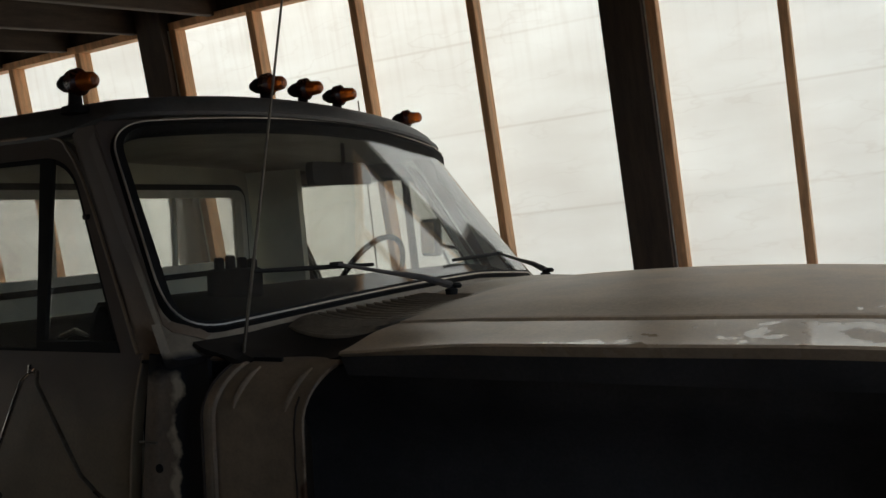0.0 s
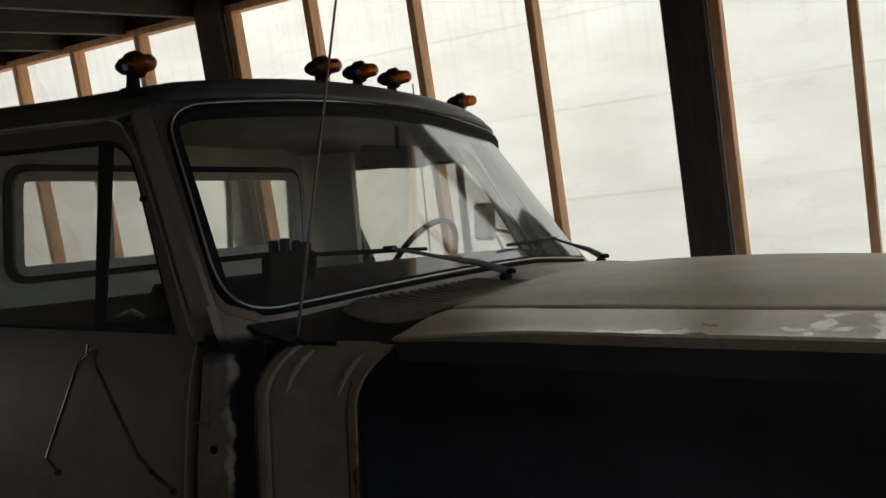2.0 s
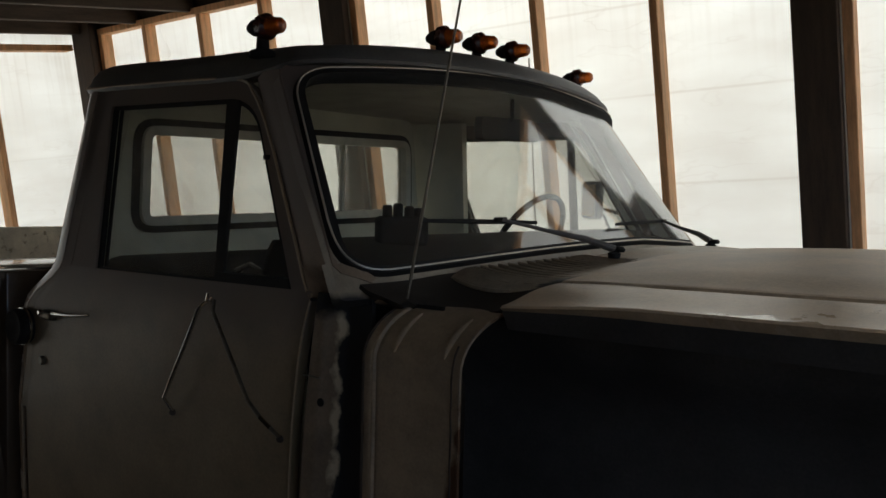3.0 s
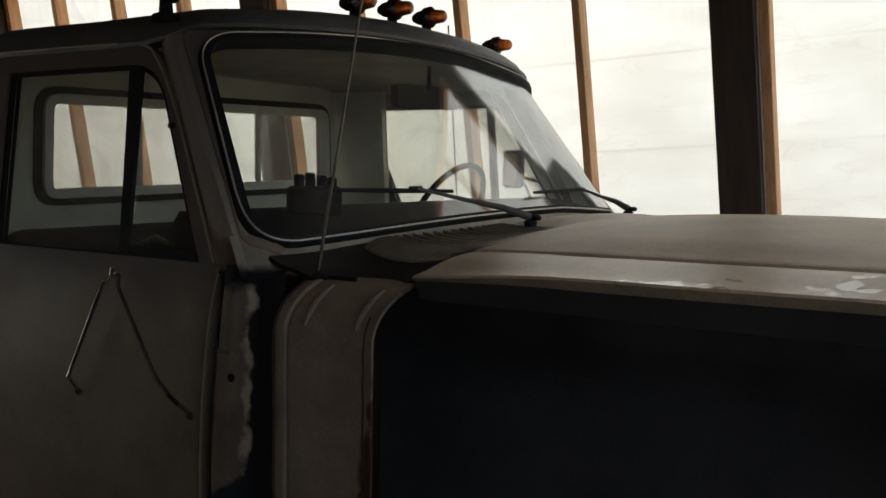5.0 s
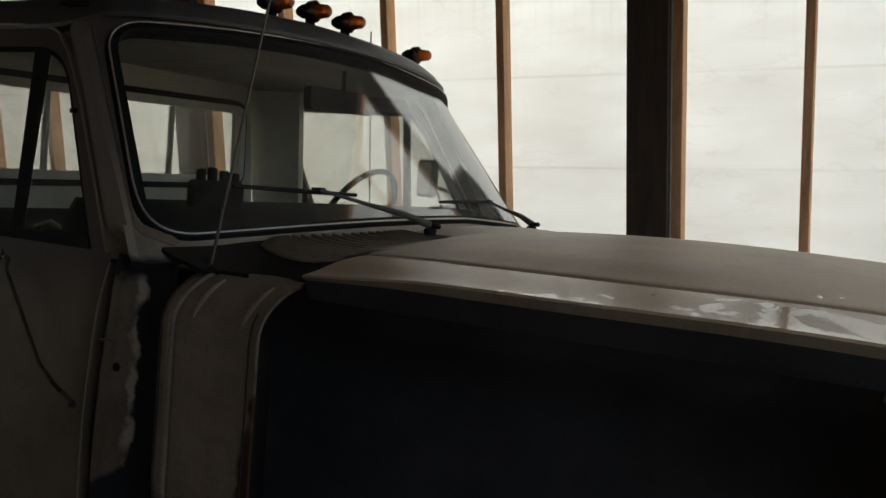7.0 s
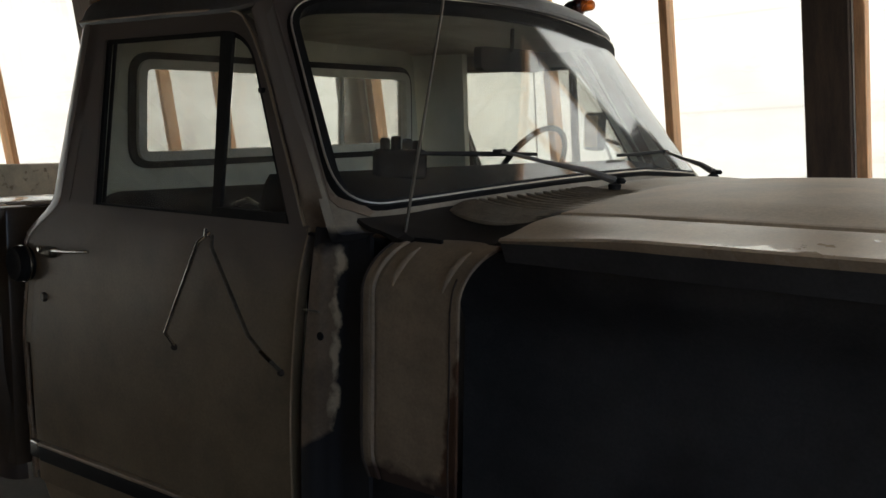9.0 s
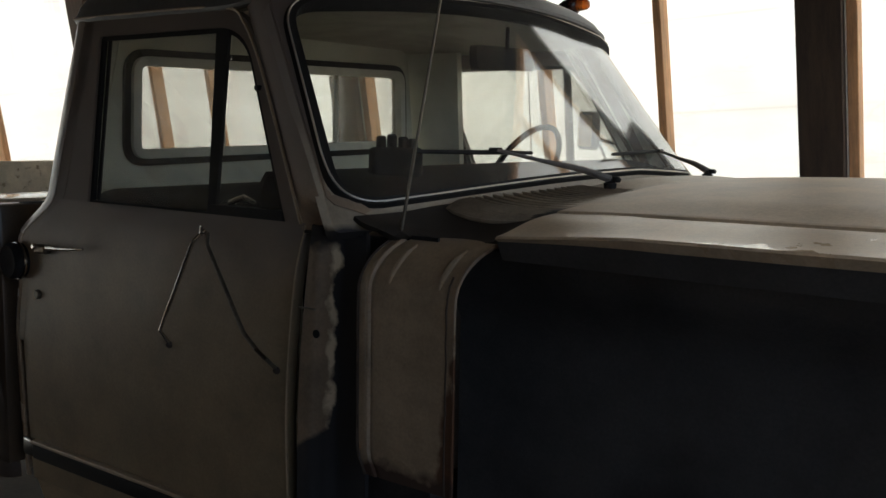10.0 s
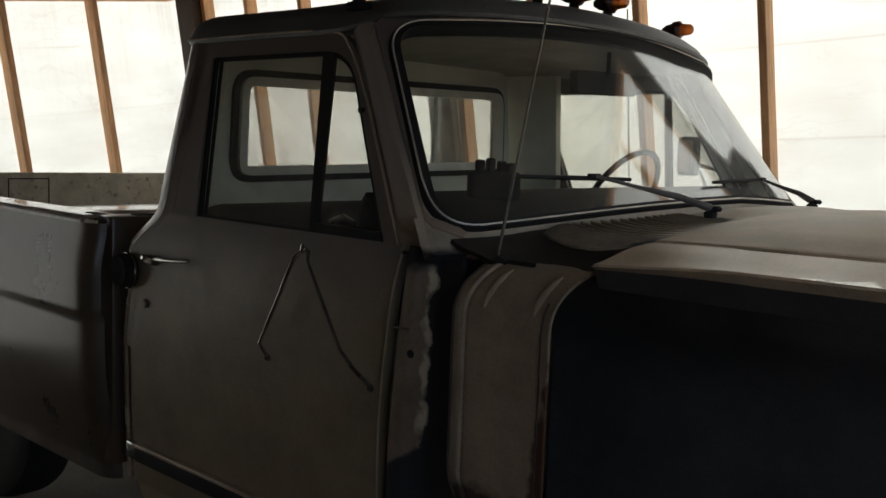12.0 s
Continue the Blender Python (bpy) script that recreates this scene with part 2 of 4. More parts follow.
POST = recoloured(material("half_dark_pillar_paint", (0.36, 0.255, 0.165), 0.6, vary=0.2, scale=6, bump=0.06, spec=0.2), ((0, 0, 1), 1.29), (0.165, 0.127, 0.104), 0.10, 0.03, 6, 0.55)
recoloured(POST, ((0, 0, -1), -1.192), (0.026, 0.023, 0.022), 0.006, 0.02, 20)
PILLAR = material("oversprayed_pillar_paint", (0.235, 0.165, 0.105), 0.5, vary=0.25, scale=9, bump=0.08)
recoloured(PILLAR, ((1, 0, -0.03), 0.028), (0.56, 0.44, 0.29), 0.005, 0.026, 26)
recoloured(PILLAR, ((1, 0, -0.03), 0.038), (0.020, 0.018, 0.018), 0.003, 0.030, 14)
recoloured(PILLAR, ((0.6, 0, -1), -0.74), (0.020, 0.018, 0.018), 0.006, 0.015, 16)
recoloured(PILLAR, ((0, 0, 1), 1.16), (0.020, 0.018, 0.018), 0.01, 0.03, 16)
REMNANT = material("rust_edged_beige_paint", (0.330, 0.236, 0.148), 0.5, vary=0.22, scale=10, bump=0.08)
recoloured(REMNANT, ((1.0, 0, -0.16), 0.240), (0.10, 0.045, 0.02), 0.006, 0.028, 26)
recoloured(REMNANT, ((0, 0, -1), -0.745), (0.05, 0.025, 0.014), 0.01, 0.03, 24)
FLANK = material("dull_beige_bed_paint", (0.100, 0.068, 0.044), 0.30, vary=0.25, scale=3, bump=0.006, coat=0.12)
recoloured(FLANK, ((0, 0, -1), -0.40), (0.07, 0.042, 0.026), 0.04, 0.05, 7)
# lighter base than the bed side lifts the reflection on rail and cap
RAIL = material("shiny_bed_rail_paint", (0.36, 0.28, 0.20), 0.25, vary=0.3, scale=7, bump=0.02, coat=0.5)
RUST = material("dark_rusty_edge", (0.060, 0.040, 0.027), 0.8, vary=0.35, scale=30)
BRACE = material("grimy_bare_steel", (0.20, 0.17, 0.13), 0.4, metal=0.7, vary=0.3, scale=30)
GLASS = glass_material("dusty_window_glass", tint=(0.985, 0.985, 0.965), dust=0.07)
REAR = glass_material("dusty_rear_glass", tint=(0.985, 0.985, 0.965), dust=0.17, through=0.8)
APRON = material("black_satin_paint", (0.084, 0.076, 0.070), 0.6, vary=0.3, scale=4, bump=0.05, spec=0.4)
SCREEN = glass_material("dusty_windscreen_glass", tint=(0.975, 0.98, 0.955), dust=0.016, rough=0.05, bloom=0.12)
SHEET = sheet_material()

# ---- building helpers ----
def part(name, bm, mat, parent=None, label="", smooth=True):
    """Link a bmesh as one mesh object under a thing or a part."""
    bmesh.ops.recalc_face_normals(bm, faces=bm.faces)
    me = bpy.data.meshes.new(name)
    if smooth:
        for f in bm.faces:
            f.smooth = True
        for e in bm.edges:
            if len(e.link_faces) == 2 and e.calc_face_angle(0) > 0.6:
                e.smooth = False
    bm.to_mesh(me)
    bm.free()
    me.materials.append(mat)
    ob = new(name, me)
    ob.parent = parent
    if label:
        tagged(ob, label)
    return ob


def thing(name, label, category, m=None, group="", kind=""):
    ob = new(name)
    ob.empty_display_size = 0.1
    if m is not None:
        ob.matrix_basis = m
    return tagged(ob, label, category, group, kind)


def box(lo, hi, bevel=0.0, seg=2):
    bm = bmesh.new()
    bmesh.ops.create_cube(bm, size=1)
    for v in bm.verts:
        v.co = Vector([(l + h) / 2 + c * (h - l) for c, l, h in zip(v.co, lo, hi)])
    if bevel:
        bmesh.ops.bevel(bm, geom=bm.edges[:], offset=bevel, segments=seg, affect="EDGES", profile=0.5)
    return bm


def skin(f, nu, nv, depth=0.0):
    """A surface f(u, v), given thickness by going depth metres against its normal."""
    bm = bmesh.new()
    top = [[bm.verts.new(f(i / nu, j / nv)) for j in range(nv + 1)] for i in range(nu + 1)]
    for i in range(nu):
        for j in range(nv):
            bm.faces.new((top[i][j], top[i + 1][j], top[i + 1][j + 1], top[i][j + 1]))
    if depth:
        bm.normal_update()
        low = [[bm.verts.new(v.co - v.normal * depth) for v in row] for row in top]
        for i in range(nu):
            for j in range(nv):
                bm.faces.new((low[i][j], low[i][j + 1], low[i + 1][j + 1], low[i + 1][j]))
        rim = [(i, 0) for i in range(nu)] + [(nu, j) for j in range(nv)] + [(i, nv) for i in range(nu, 0, -1)] + [(0, j) for j in range(nv, 0, -1)]
        for (a, b), (c, d) in zip(rim, rim[1:] + rim[:1]):
            bm.faces.new((top[a][b], low[a][b], low[c][d], top[c][d]))
    return bm


def ring(outer, inner, f, depth):
    """A plate with a hole: two outlines with as many corners, laid out by f(a, b, d)."""
    bm = bmesh.new()
    rows = [[bm.verts.new(f(a, b, d)) for a, b in line] for line, d in ((outer, 0), (inner, 0), (inner, depth), (outer, depth))]
    n = len(outer)
    for k in range(4):
        for i in range(n):
            j = (i + 1) % n
            bm.faces.new((rows[k][i], rows[k][j], rows[(k + 1) % 4][j], rows[(k + 1) % 4][i]))
    return bm


def plate(outline, f, depth):
    """A filled plate with an outline."""
    bm = bmesh.new()
    a = [bm.verts.new(f(x, y, 0)) for x, y in outline]
    b = [bm.verts.new(f(x, y, depth)) for x, y in outline]
    bm.faces.new(a)
    bm.faces.new(b[::-1])
    for i in range(len(a)):
        j = (i + 1) % len(a)
        bm.faces.new((a[i], b[i], b[j], a[j]))
    return bm


def rounded(corners, seg=6):
    """A polygon with rounded corners: rows of x, y, radius."""
    out = []
    n = len(corners)
    for i, (x, y, r) in enumerate(corners):
        p = Vector((x, y))
        a = (Vector(corners[i - 1][:2]) - p).normalized()
        b = (Vector(corners[(i + 1) % n][:2]) - p).normalized()
        for k in range(seg + 1):
            s = k / seg
            p0, p1 = p + a * r, p + b * r
            q = (1 - s) ** 2 * p0 + 2 * s * (1 - s) * p + s * s * p1
            out.append((q.x, q.y))
    return out


def inset(line, d):
    """The outline moved inward (to its left) by d."""
    out, n = [], len(line)
    for i in range(n):
        a, b, c = Vector(line[i - 1]), Vector(line[i]), Vector(line[(i + 1) % n])
        e = (c - a).normalized() if (c - a).length > 1e-9 else Vector((1, 0))
        out.append((b.x - e.y * d, b.y + e.x * d))
    return out


def tube(points, radius, seg=10, closed=False):
    """A round bar along points; radius may be one number or one for each point."""
    bm = bmesh.new()
    pts = [Vector(p) for p in points]
    n = len(pts)
    rad = radius if isinstance(radius, (list, tuple)) else [radius] * n
    rows, side = [], None
    for i, p in enumerate(pts):
        a, b = (pts[i - 1], pts[(i + 1) % n]) if closed else (pts[max(i - 1, 0)], pts[min(i + 1, n - 1)])
        d = (b - a).normalized()
        if side is None:
            side = d.cross(Vector((0.31, 0.17, 0.93))).normalized()
        side = (side - d * side.dot(d)).normalized()
        up = d.cross(side)
        rows.append([bm.verts.new(p + rad[i] * (math.cos(w) * side + math.sin(w) * up)) for w in (2 * math.pi * k / seg for k in range(seg))])
    for i in range(n if closed else n - 1):
        for k in range(seg):
            bm.faces.new((rows[i][k], rows[i][(k + 1) % seg], rows[(i + 1) % n][(k + 1) % seg], rows[(i + 1) % n][k]))
    if not closed:
        bm.faces.new(rows[0][::-1])
        bm.faces.new(rows[-1])
    return bm


def lathe(profile, m=Matrix(), seg=20):
    """A turned shape: rows of height, radius along local z, moved by m."""
    bm = bmesh.new()
    rows = [[bm.verts.new(m @ Vector((r * math.cos(w), r * math.sin(w), h))) for w in (2 * math.pi * k / seg for k in range(seg))] for h, r in profile]
    for a, b in zip(rows, rows[1:]):
        for k in range(seg):
            bm.faces.new((a[k], a[(k + 1) % seg], b[(k + 1) % seg], b[k]))
    bm.faces.new(rows[0][::-1])
    bm.faces.new(rows[-1])
    return bm


def join(*bms):
    out = bmesh.new()
    for b in bms:
        me = bpy.data.meshes.new("joined")
        b.to_mesh(me)
        b.free()
        out.from_mesh(me)
        bpy.data.meshes.remove(me)
    return out


def mirrored(bm):
    """The same shape on the far side of the truck."""
    for v in bm.verts:
        v.co.y = WIDTH - v.co.y
    bmesh.ops.reverse_faces(bm, faces=bm.faces)
    return bm


def smoothstep(a, b, x):
    x = min(1, max(0, (x - a) / (b - a)))
    return x * x * (3 - 2 * x)


def lerp(a, b, s):
    return a + (b - a) * s


# ---- the shed ----
FAR, BACK, FRONT, NEAR = 2.889, -4.30, 3.6, -4.2      # inner faces of the frame
PLATE = 2.322                                         # underside of the top plate
WIDTH, MID = 1.81, 0.905                              # the truck's cab


def floor_at(x, y):
    """Height of the sloping dirt under a place."""
    n = SLOPE.to_3x3() @ Vector((0, 0, 1))
    return -(n.x * x + n.y * y) / n.z


def dirt_floor():
    def f(u, v):
        x, y = lerp(-30, 30, u), lerp(-30, 30, v)
        inside = abs(x) < 6 and abs(y) < 5
        z = noise.noise(Vector((x * 1.7, y * 1.7, 0))) * 0.02 + noise.noise(Vector((x * 0.5, y * 0.5, 3))) * 0.02
        return Vector((x, y, floor_at(max(-6, min(5, x)), max(-5, min(4.5, y))) + (z if inside else 0) - 0.01))
    tagged(part("ground", skin(f, 120, 120), DIRT), "brown packed dirt floor of the shed, sloping", "ground", kind="structure")


def stud(x0, x1, y0, y1, z0, z1, mat, name, parent, seed=0):
    rnd = random.Random(seed)
    bm = box((x0, y0, z0), (x1, y1, z1), 0.003, 1)
    for v in bm.verts:
        s = (v.co.z - z0) / (z1 - z0)
        v.co.x += (rnd.random() - 0.5) * 0.001 + math.sin(s * 3.1) * 0.004 * math.sin(seed * 1.7)
    return part(name, bm, mat, parent, smooth=False)


def sheeting(name, a, b, z0, z1, out, seed, label):
    """A stretched sheet between two ground points, creased and slightly slack between the studs."""
    a, b, out = Vector(a), Vector(b), Vector(out)
    length = (b - a).length

    def f(u, v):
        p = a.lerp(b, u)
        z = lerp(z0, z1, v)
        s = u * length
        w = 0.010 * noise.noise(Vector((s * 1.6, z * 1.1, seed)))
        w += 0.006 * noise.noise(Vector((s * 3.1 + z * 2.4, z * 3.6 - s, seed + 5)))
        for k in range(8):
            zc = -0.56 + 0.42 * k + 0.012 * noise.noise(Vector((s * 0.7, k, seed)))
            w += 0.008 * math.exp(-((z - zc) / 0.010) ** 2) * (0.3 + 0.9 * abs(noise.noise(Vector((s * 0.9, k * 3.3, seed)))))
        return Vector((p.x, p.y, z)) + out * (0.012 + w)
    ob = part(name, skin(f, int(length * 34), int((z1 - z0) * 40)), SHEET)
    return tagged(ob, label, "plastic sheeting", kind="structure")


def timber_frame(name, label, members):
    wall = thing(name, label, "wall frame", kind="structure")
    for i, (kind, lo, hi, mat) in enumerate(members):
        stud(lo[0], hi[0], lo[1], hi[1], lo[2], hi[2], mat, kind, wall, i)
    return wall


def shed():
    d, low = 0.089, -0.95
    far = []
    for x in (3.30, 2.76, 2.21, 1.661, 1.118, -0.216, -0.820, -1.418, -2.608, -3.136, -3.652):
        far.append(("stud", (x, FAR, low), (x + 0.038, FAR + d, PLATE), WOOD))
    for x, w in ((0.407, 0.178), (-2.096, 0.165)):
        far.append(("post", (x, FAR - 0.05, low), (x + w, FAR + d, 2.6), OLDWOOD))
        far.append(("stud", (x + w + 0.009, FAR, low), (x + w + 0.051, FAR + d, PLATE), WOOD))
        far.append(("pale_strip", (x + w + 0.002, FAR - 0.004, low), (x + w + 0.007, FAR + d, PLATE), TRIM))
    far.append(("corner_post", (BACK, FAR - 0.06, low), (BACK + 0.19, FAR + d, 2.6), OLDWOOD))
    far.append(("stud", (BACK + 0.196, FAR, low), (BACK + 0.234, FAR + d, PLATE), WOOD))
    for x0, x1 in ((FRONT, 0.592), (0.404, -1.921), (-2.099, BACK + 0.194)):
        far.append(("top_plate", (x1, FAR - 0.002, PLATE), (x0, FAR + d + 0.002, PLATE + 0.04), WOOD))
        far.append(("rim_board", (x1, FAR + 0.03, PLATE + 0.0415), (x0, FAR + d - 0.006, 2.499), OLDWOOD))
    timber_frame("wall_far", "raw lumber stud wall with dark posts", far)
    back = []
    for y in (2.19, 1.58, 0.97, 0.36, -0.25, -0.86, -1.47, -2.08, -2.69, -3.30, -3.91):
        back.append(("stud", (BACK - d, y, -1.0), (BACK, y + 0.040, 2.242), WOOD))
    back.append(("top_plate", (BACK - d - 0.002, NEAR, 2.244), (BACK + 0.002, FAR - 0.062, 2.284), WOOD))
    # unseen boards past the sheeting, added to hold back light on the door
    y = NEAR + 0.05
    while y < -2.8:
        back.append(("board", (BACK - d - 0.035, y, -1.0), (BACK - d - 0.005, y + 0.195, 2.5), BOARDS))
        y += 0.2
    timber_frame("wall_back", "raw lumber stud wall behind the truck", back)
    sheeting("sheeting_far", (BACK - 0.1, FAR + d), (FRONT + 0.1, FAR + d), -1.0, 2.6, (0, 1, 0), 1, "milky translucent plastic sheeting stretched behind the studs")
    sheeting("sheeting_back", (BACK - d, -2.78), (BACK - d, FAR + 0.08), -1.0, 2.6, (-1, 0, 0), 7, "milky translucent plastic sheeting on the end wall")
    # the open end that lights the truck from the front
    front = []
    for y in (NEAR, FAR - 0.10):
        front.append(("post", (FRONT, y, -1.0), (FRONT + 0.15, y + 0.15, 2.34), OLDWOOD))
    front.append(("header", (FRONT, NEAR, 2.342), (FRONT + 0.15, FAR + 0.05, 2.5), OLDWOOD))
    timber_frame("wall_front", "dark posts and header of the open end of the shed", front)
    # unseen wall behind the camera, its boards pale to bounce warm light
    near = []
    x = BACK
    while x < FRONT:
        near.append(("board", (x, NEAR - 0.05, -1.0), (x + 0.195, NEAR - 0.02, 2.6), BOARDS))
        x += 0.2
    timber_frame("bounce_wall_near", "unseen brown boards added to close the shed and bounce light", near)
    # ceiling
    # near front boards are unseen, added to keep roof light off the door
    bms = [box((BACK - 0.2, NEAR - 0.1, 2.50), (1.7, FAR + 0.2, 2.53)), box((1.702, NEAR - 0.1, 2.50), (FRONT + 0.2, -1.2, 2.53))]
    x = BACK + 0.05
    while x < FRONT:
        bms.append(box((x, NEAR, 2.342), (x + 0.04, FAR + 0.12, 2.498), 0.004, 1))
        x += 0.52
    tagged(part("ceiling", join(*bms), JOISTWOOD, smooth=False), "dark board ceiling on rough joists", "ceiling", kind="structure")
    # unseen panel in place of ceiling boards, added to light the hood from above
    fill_panel = skin(lambda u, v: Vector((lerp(1.704, FRONT + 0.2, u), lerp(-1.198, FAR + 0.2, v), 2.512 + 0.012 * noise.noise(Vector((u * 5, v * 9, 4))))), 30, 60)
    tagged(part("sheeting_fill", fill_panel, SHEET), "unseen translucent sheeting panel added overhead to light the hood", "plastic sheeting", kind="structure")


# ---- the truck, in its own axes: x to the nose, y to the far side, z up ----
truck = thing("pickup_truck", "old dusty beige pickup truck with dark roof, front fender missing", "truck", SLOPE)


def side(z):
    """How far the cab's skin lies inward of its widest line, by height."""
    if z < 1.07:
        return 0.02 * ((1.07 - z) / 0.7) ** 2
    if z < 1.236:
        return 0.30 * (z - 1.07) ** 2 / (2 * 0.166)
    return 0.30 * (z - 1.153)


def shoulder(z):
    """Where the cab's rear corner begins to turn, by height: the cab is longer below the belt."""
    return lerp(-1.10 + 0.035 * smoothstep(0.80, 1.02, z), -0.922 - 0.11 * max(0.0, z - 1.21), smoothstep(1.08, 1.215, z))


def screen(u, v, d=0.0):
    """The windscreen's surface: u from the near to the far side, v from base to header, d outward."""
    w = 2 * u - 1
    bulge = 0.022 * (smoothstep(0.45, 0.82, w) if w < 0.82 else 1 - ((w - 0.82) / 0.18) ** 2)
    if w < -0.84:
        bulge = -0.042 * ((w + 0.84) / 0.2) ** 2
    base = Vector((0.13 + bulge + 0.085 * (1 - w * w), MID + w * 0.875, 1.262 + 0.028 * (1 - w * w)))
    top = Vector((-0.14 + bulge + 0.105 * (1 - w * w), MID + w * 0.765, 1.655 + 0.045 * (1 - w * w)))
    return base.lerp(top, v) + d * Vector((0.80, 0.14 * w, 0.56))


def both(name, make, mat, label="", parent=None):
    """The same part on the near and on the far side of the truck."""
    return [part(name, mirrored(make()) if far else make(), mat, parent[far] if parent else truck, label) for far in (0, 1)]


def spline(points, n=6, closed=False):
    """A smooth line through points."""
    p = [Vector(q) for q in points]
    m = len(p)
    pick = (lambda i: p[i % m]) if closed else (lambda i: p[max(0, min(m - 1, i))])
    out = []
    for i in range(m if closed else m - 1):
        p0, p1, p2, p3 = (pick(i + k) for k in (-1, 0, 1, 2))
        for s in range(n):
            t = s / n
            out.append(0.5 * ((2 * p1) + (p2 - p0) * t + (2 * p0 - 5 * p1 + 4 * p2 - p3) * t * t + (3 * p1 - p0 - 3 * p2 + p3) * t ** 3))
    if not closed:
        out.append(p[-1])
    return out


def dense(line, n=4):
    return [tuple(Vector(line[i]).lerp(Vector(line[(i + 1) % len(line)]), s / n)) for i in range(len(line)) for s in range(n)]


def roof():
    half = [(-1.03, 0.15), (-0.60, 0.142), (-0.30, 0.128), (-0.165, 0.150), (-0.07, 0.42), (-0.03, MID)]
    outline = [(x, y + 0.013 * smoothstep(0.4, 0.2, y)) for x, y in half] + [(x, WIDTH - y) for x, y in half[-2::-1]] + [(-1.06, WIDTH - 0.33), (-1.065, MID), (-1.06, 0.33)]
    fine = spline(outline, 6, True)
    centre, m = Vector((-0.55, MID)), len(outline) * 6

    def level(p, s, h):
        q = centre + (p - centre) * s
        w = (p.y - MID) / 0.77
        h += 0.030 * smoothstep(-0.40, -0.12, p.x) * max(0.0, min(1.0, (0.03 - h) / 0.03))
        return (q.x, q.y, 1.690 + 0.034 * (1 - w * w) * smoothstep(-0.6, -0.1, p.x) + h)
    bm = bmesh.new()
    rows = [[bm.verts.new(level(p, s, h)) for p in fine] for s, h in
            ((0.97, -0.014), (0.992, -0.012), (0.997, -0.004), (0.994, 0.004), (0.986, 0.014), (0.979, 0.032), (0.962, 0.051), (0.93, 0.065), (0.82, 0.080), (0.62, 0.092), (0.35, 0.100), (0.1, 0.104))]
    for a, b in zip(rows, rows[1:]):
        for i in range(m):
            bm.faces.new((a[i], a[(i + 1) % m], b[(i + 1) % m], b[i]))
    bm.faces.new(rows[-1])
    part("roof", bm, ROOF, truck, "dark painted steel roof with a lip all round")
    lin = bmesh.new()
    inner = [[lin.verts.new(level(p, s, h)) for p in fine] for s, h in ((0.965, -0.022), (0.93, 0.0), (0.8, 0.025), (0.4, 0.05))]
    for a, b in zip(inner, inner[1:]):
        for i in range(m):
            lin.faces.new((a[i], a[(i + 1) % m], b[(i + 1) % m], b[i]))
    lin.faces.new(inner[-1])
    part("headliner", lin, CEIL, truck, "dark grey cab headliner")
    both("drip_rail", lambda: tube([(x, side(z) - 0.006, z) for x, y, z in spline([(-0.008, 0, 1.205), (-0.075, 0, 1.307), (-0.151, 0, 1.42), (-0.219, 0, 1.52), (-0.270, 0, 1.588), (-0.320, 0, 1.642), (-0.385, 0, 1.680), (-0.6, 0, 1.689), (-1.02, 0, 1.687)], 8)], 0.0035, 8), PAINT)


def door_front(z):
    return -0.050 + 0.051 * max(0.0, (z - 0.72) / 0.48) ** 1.7


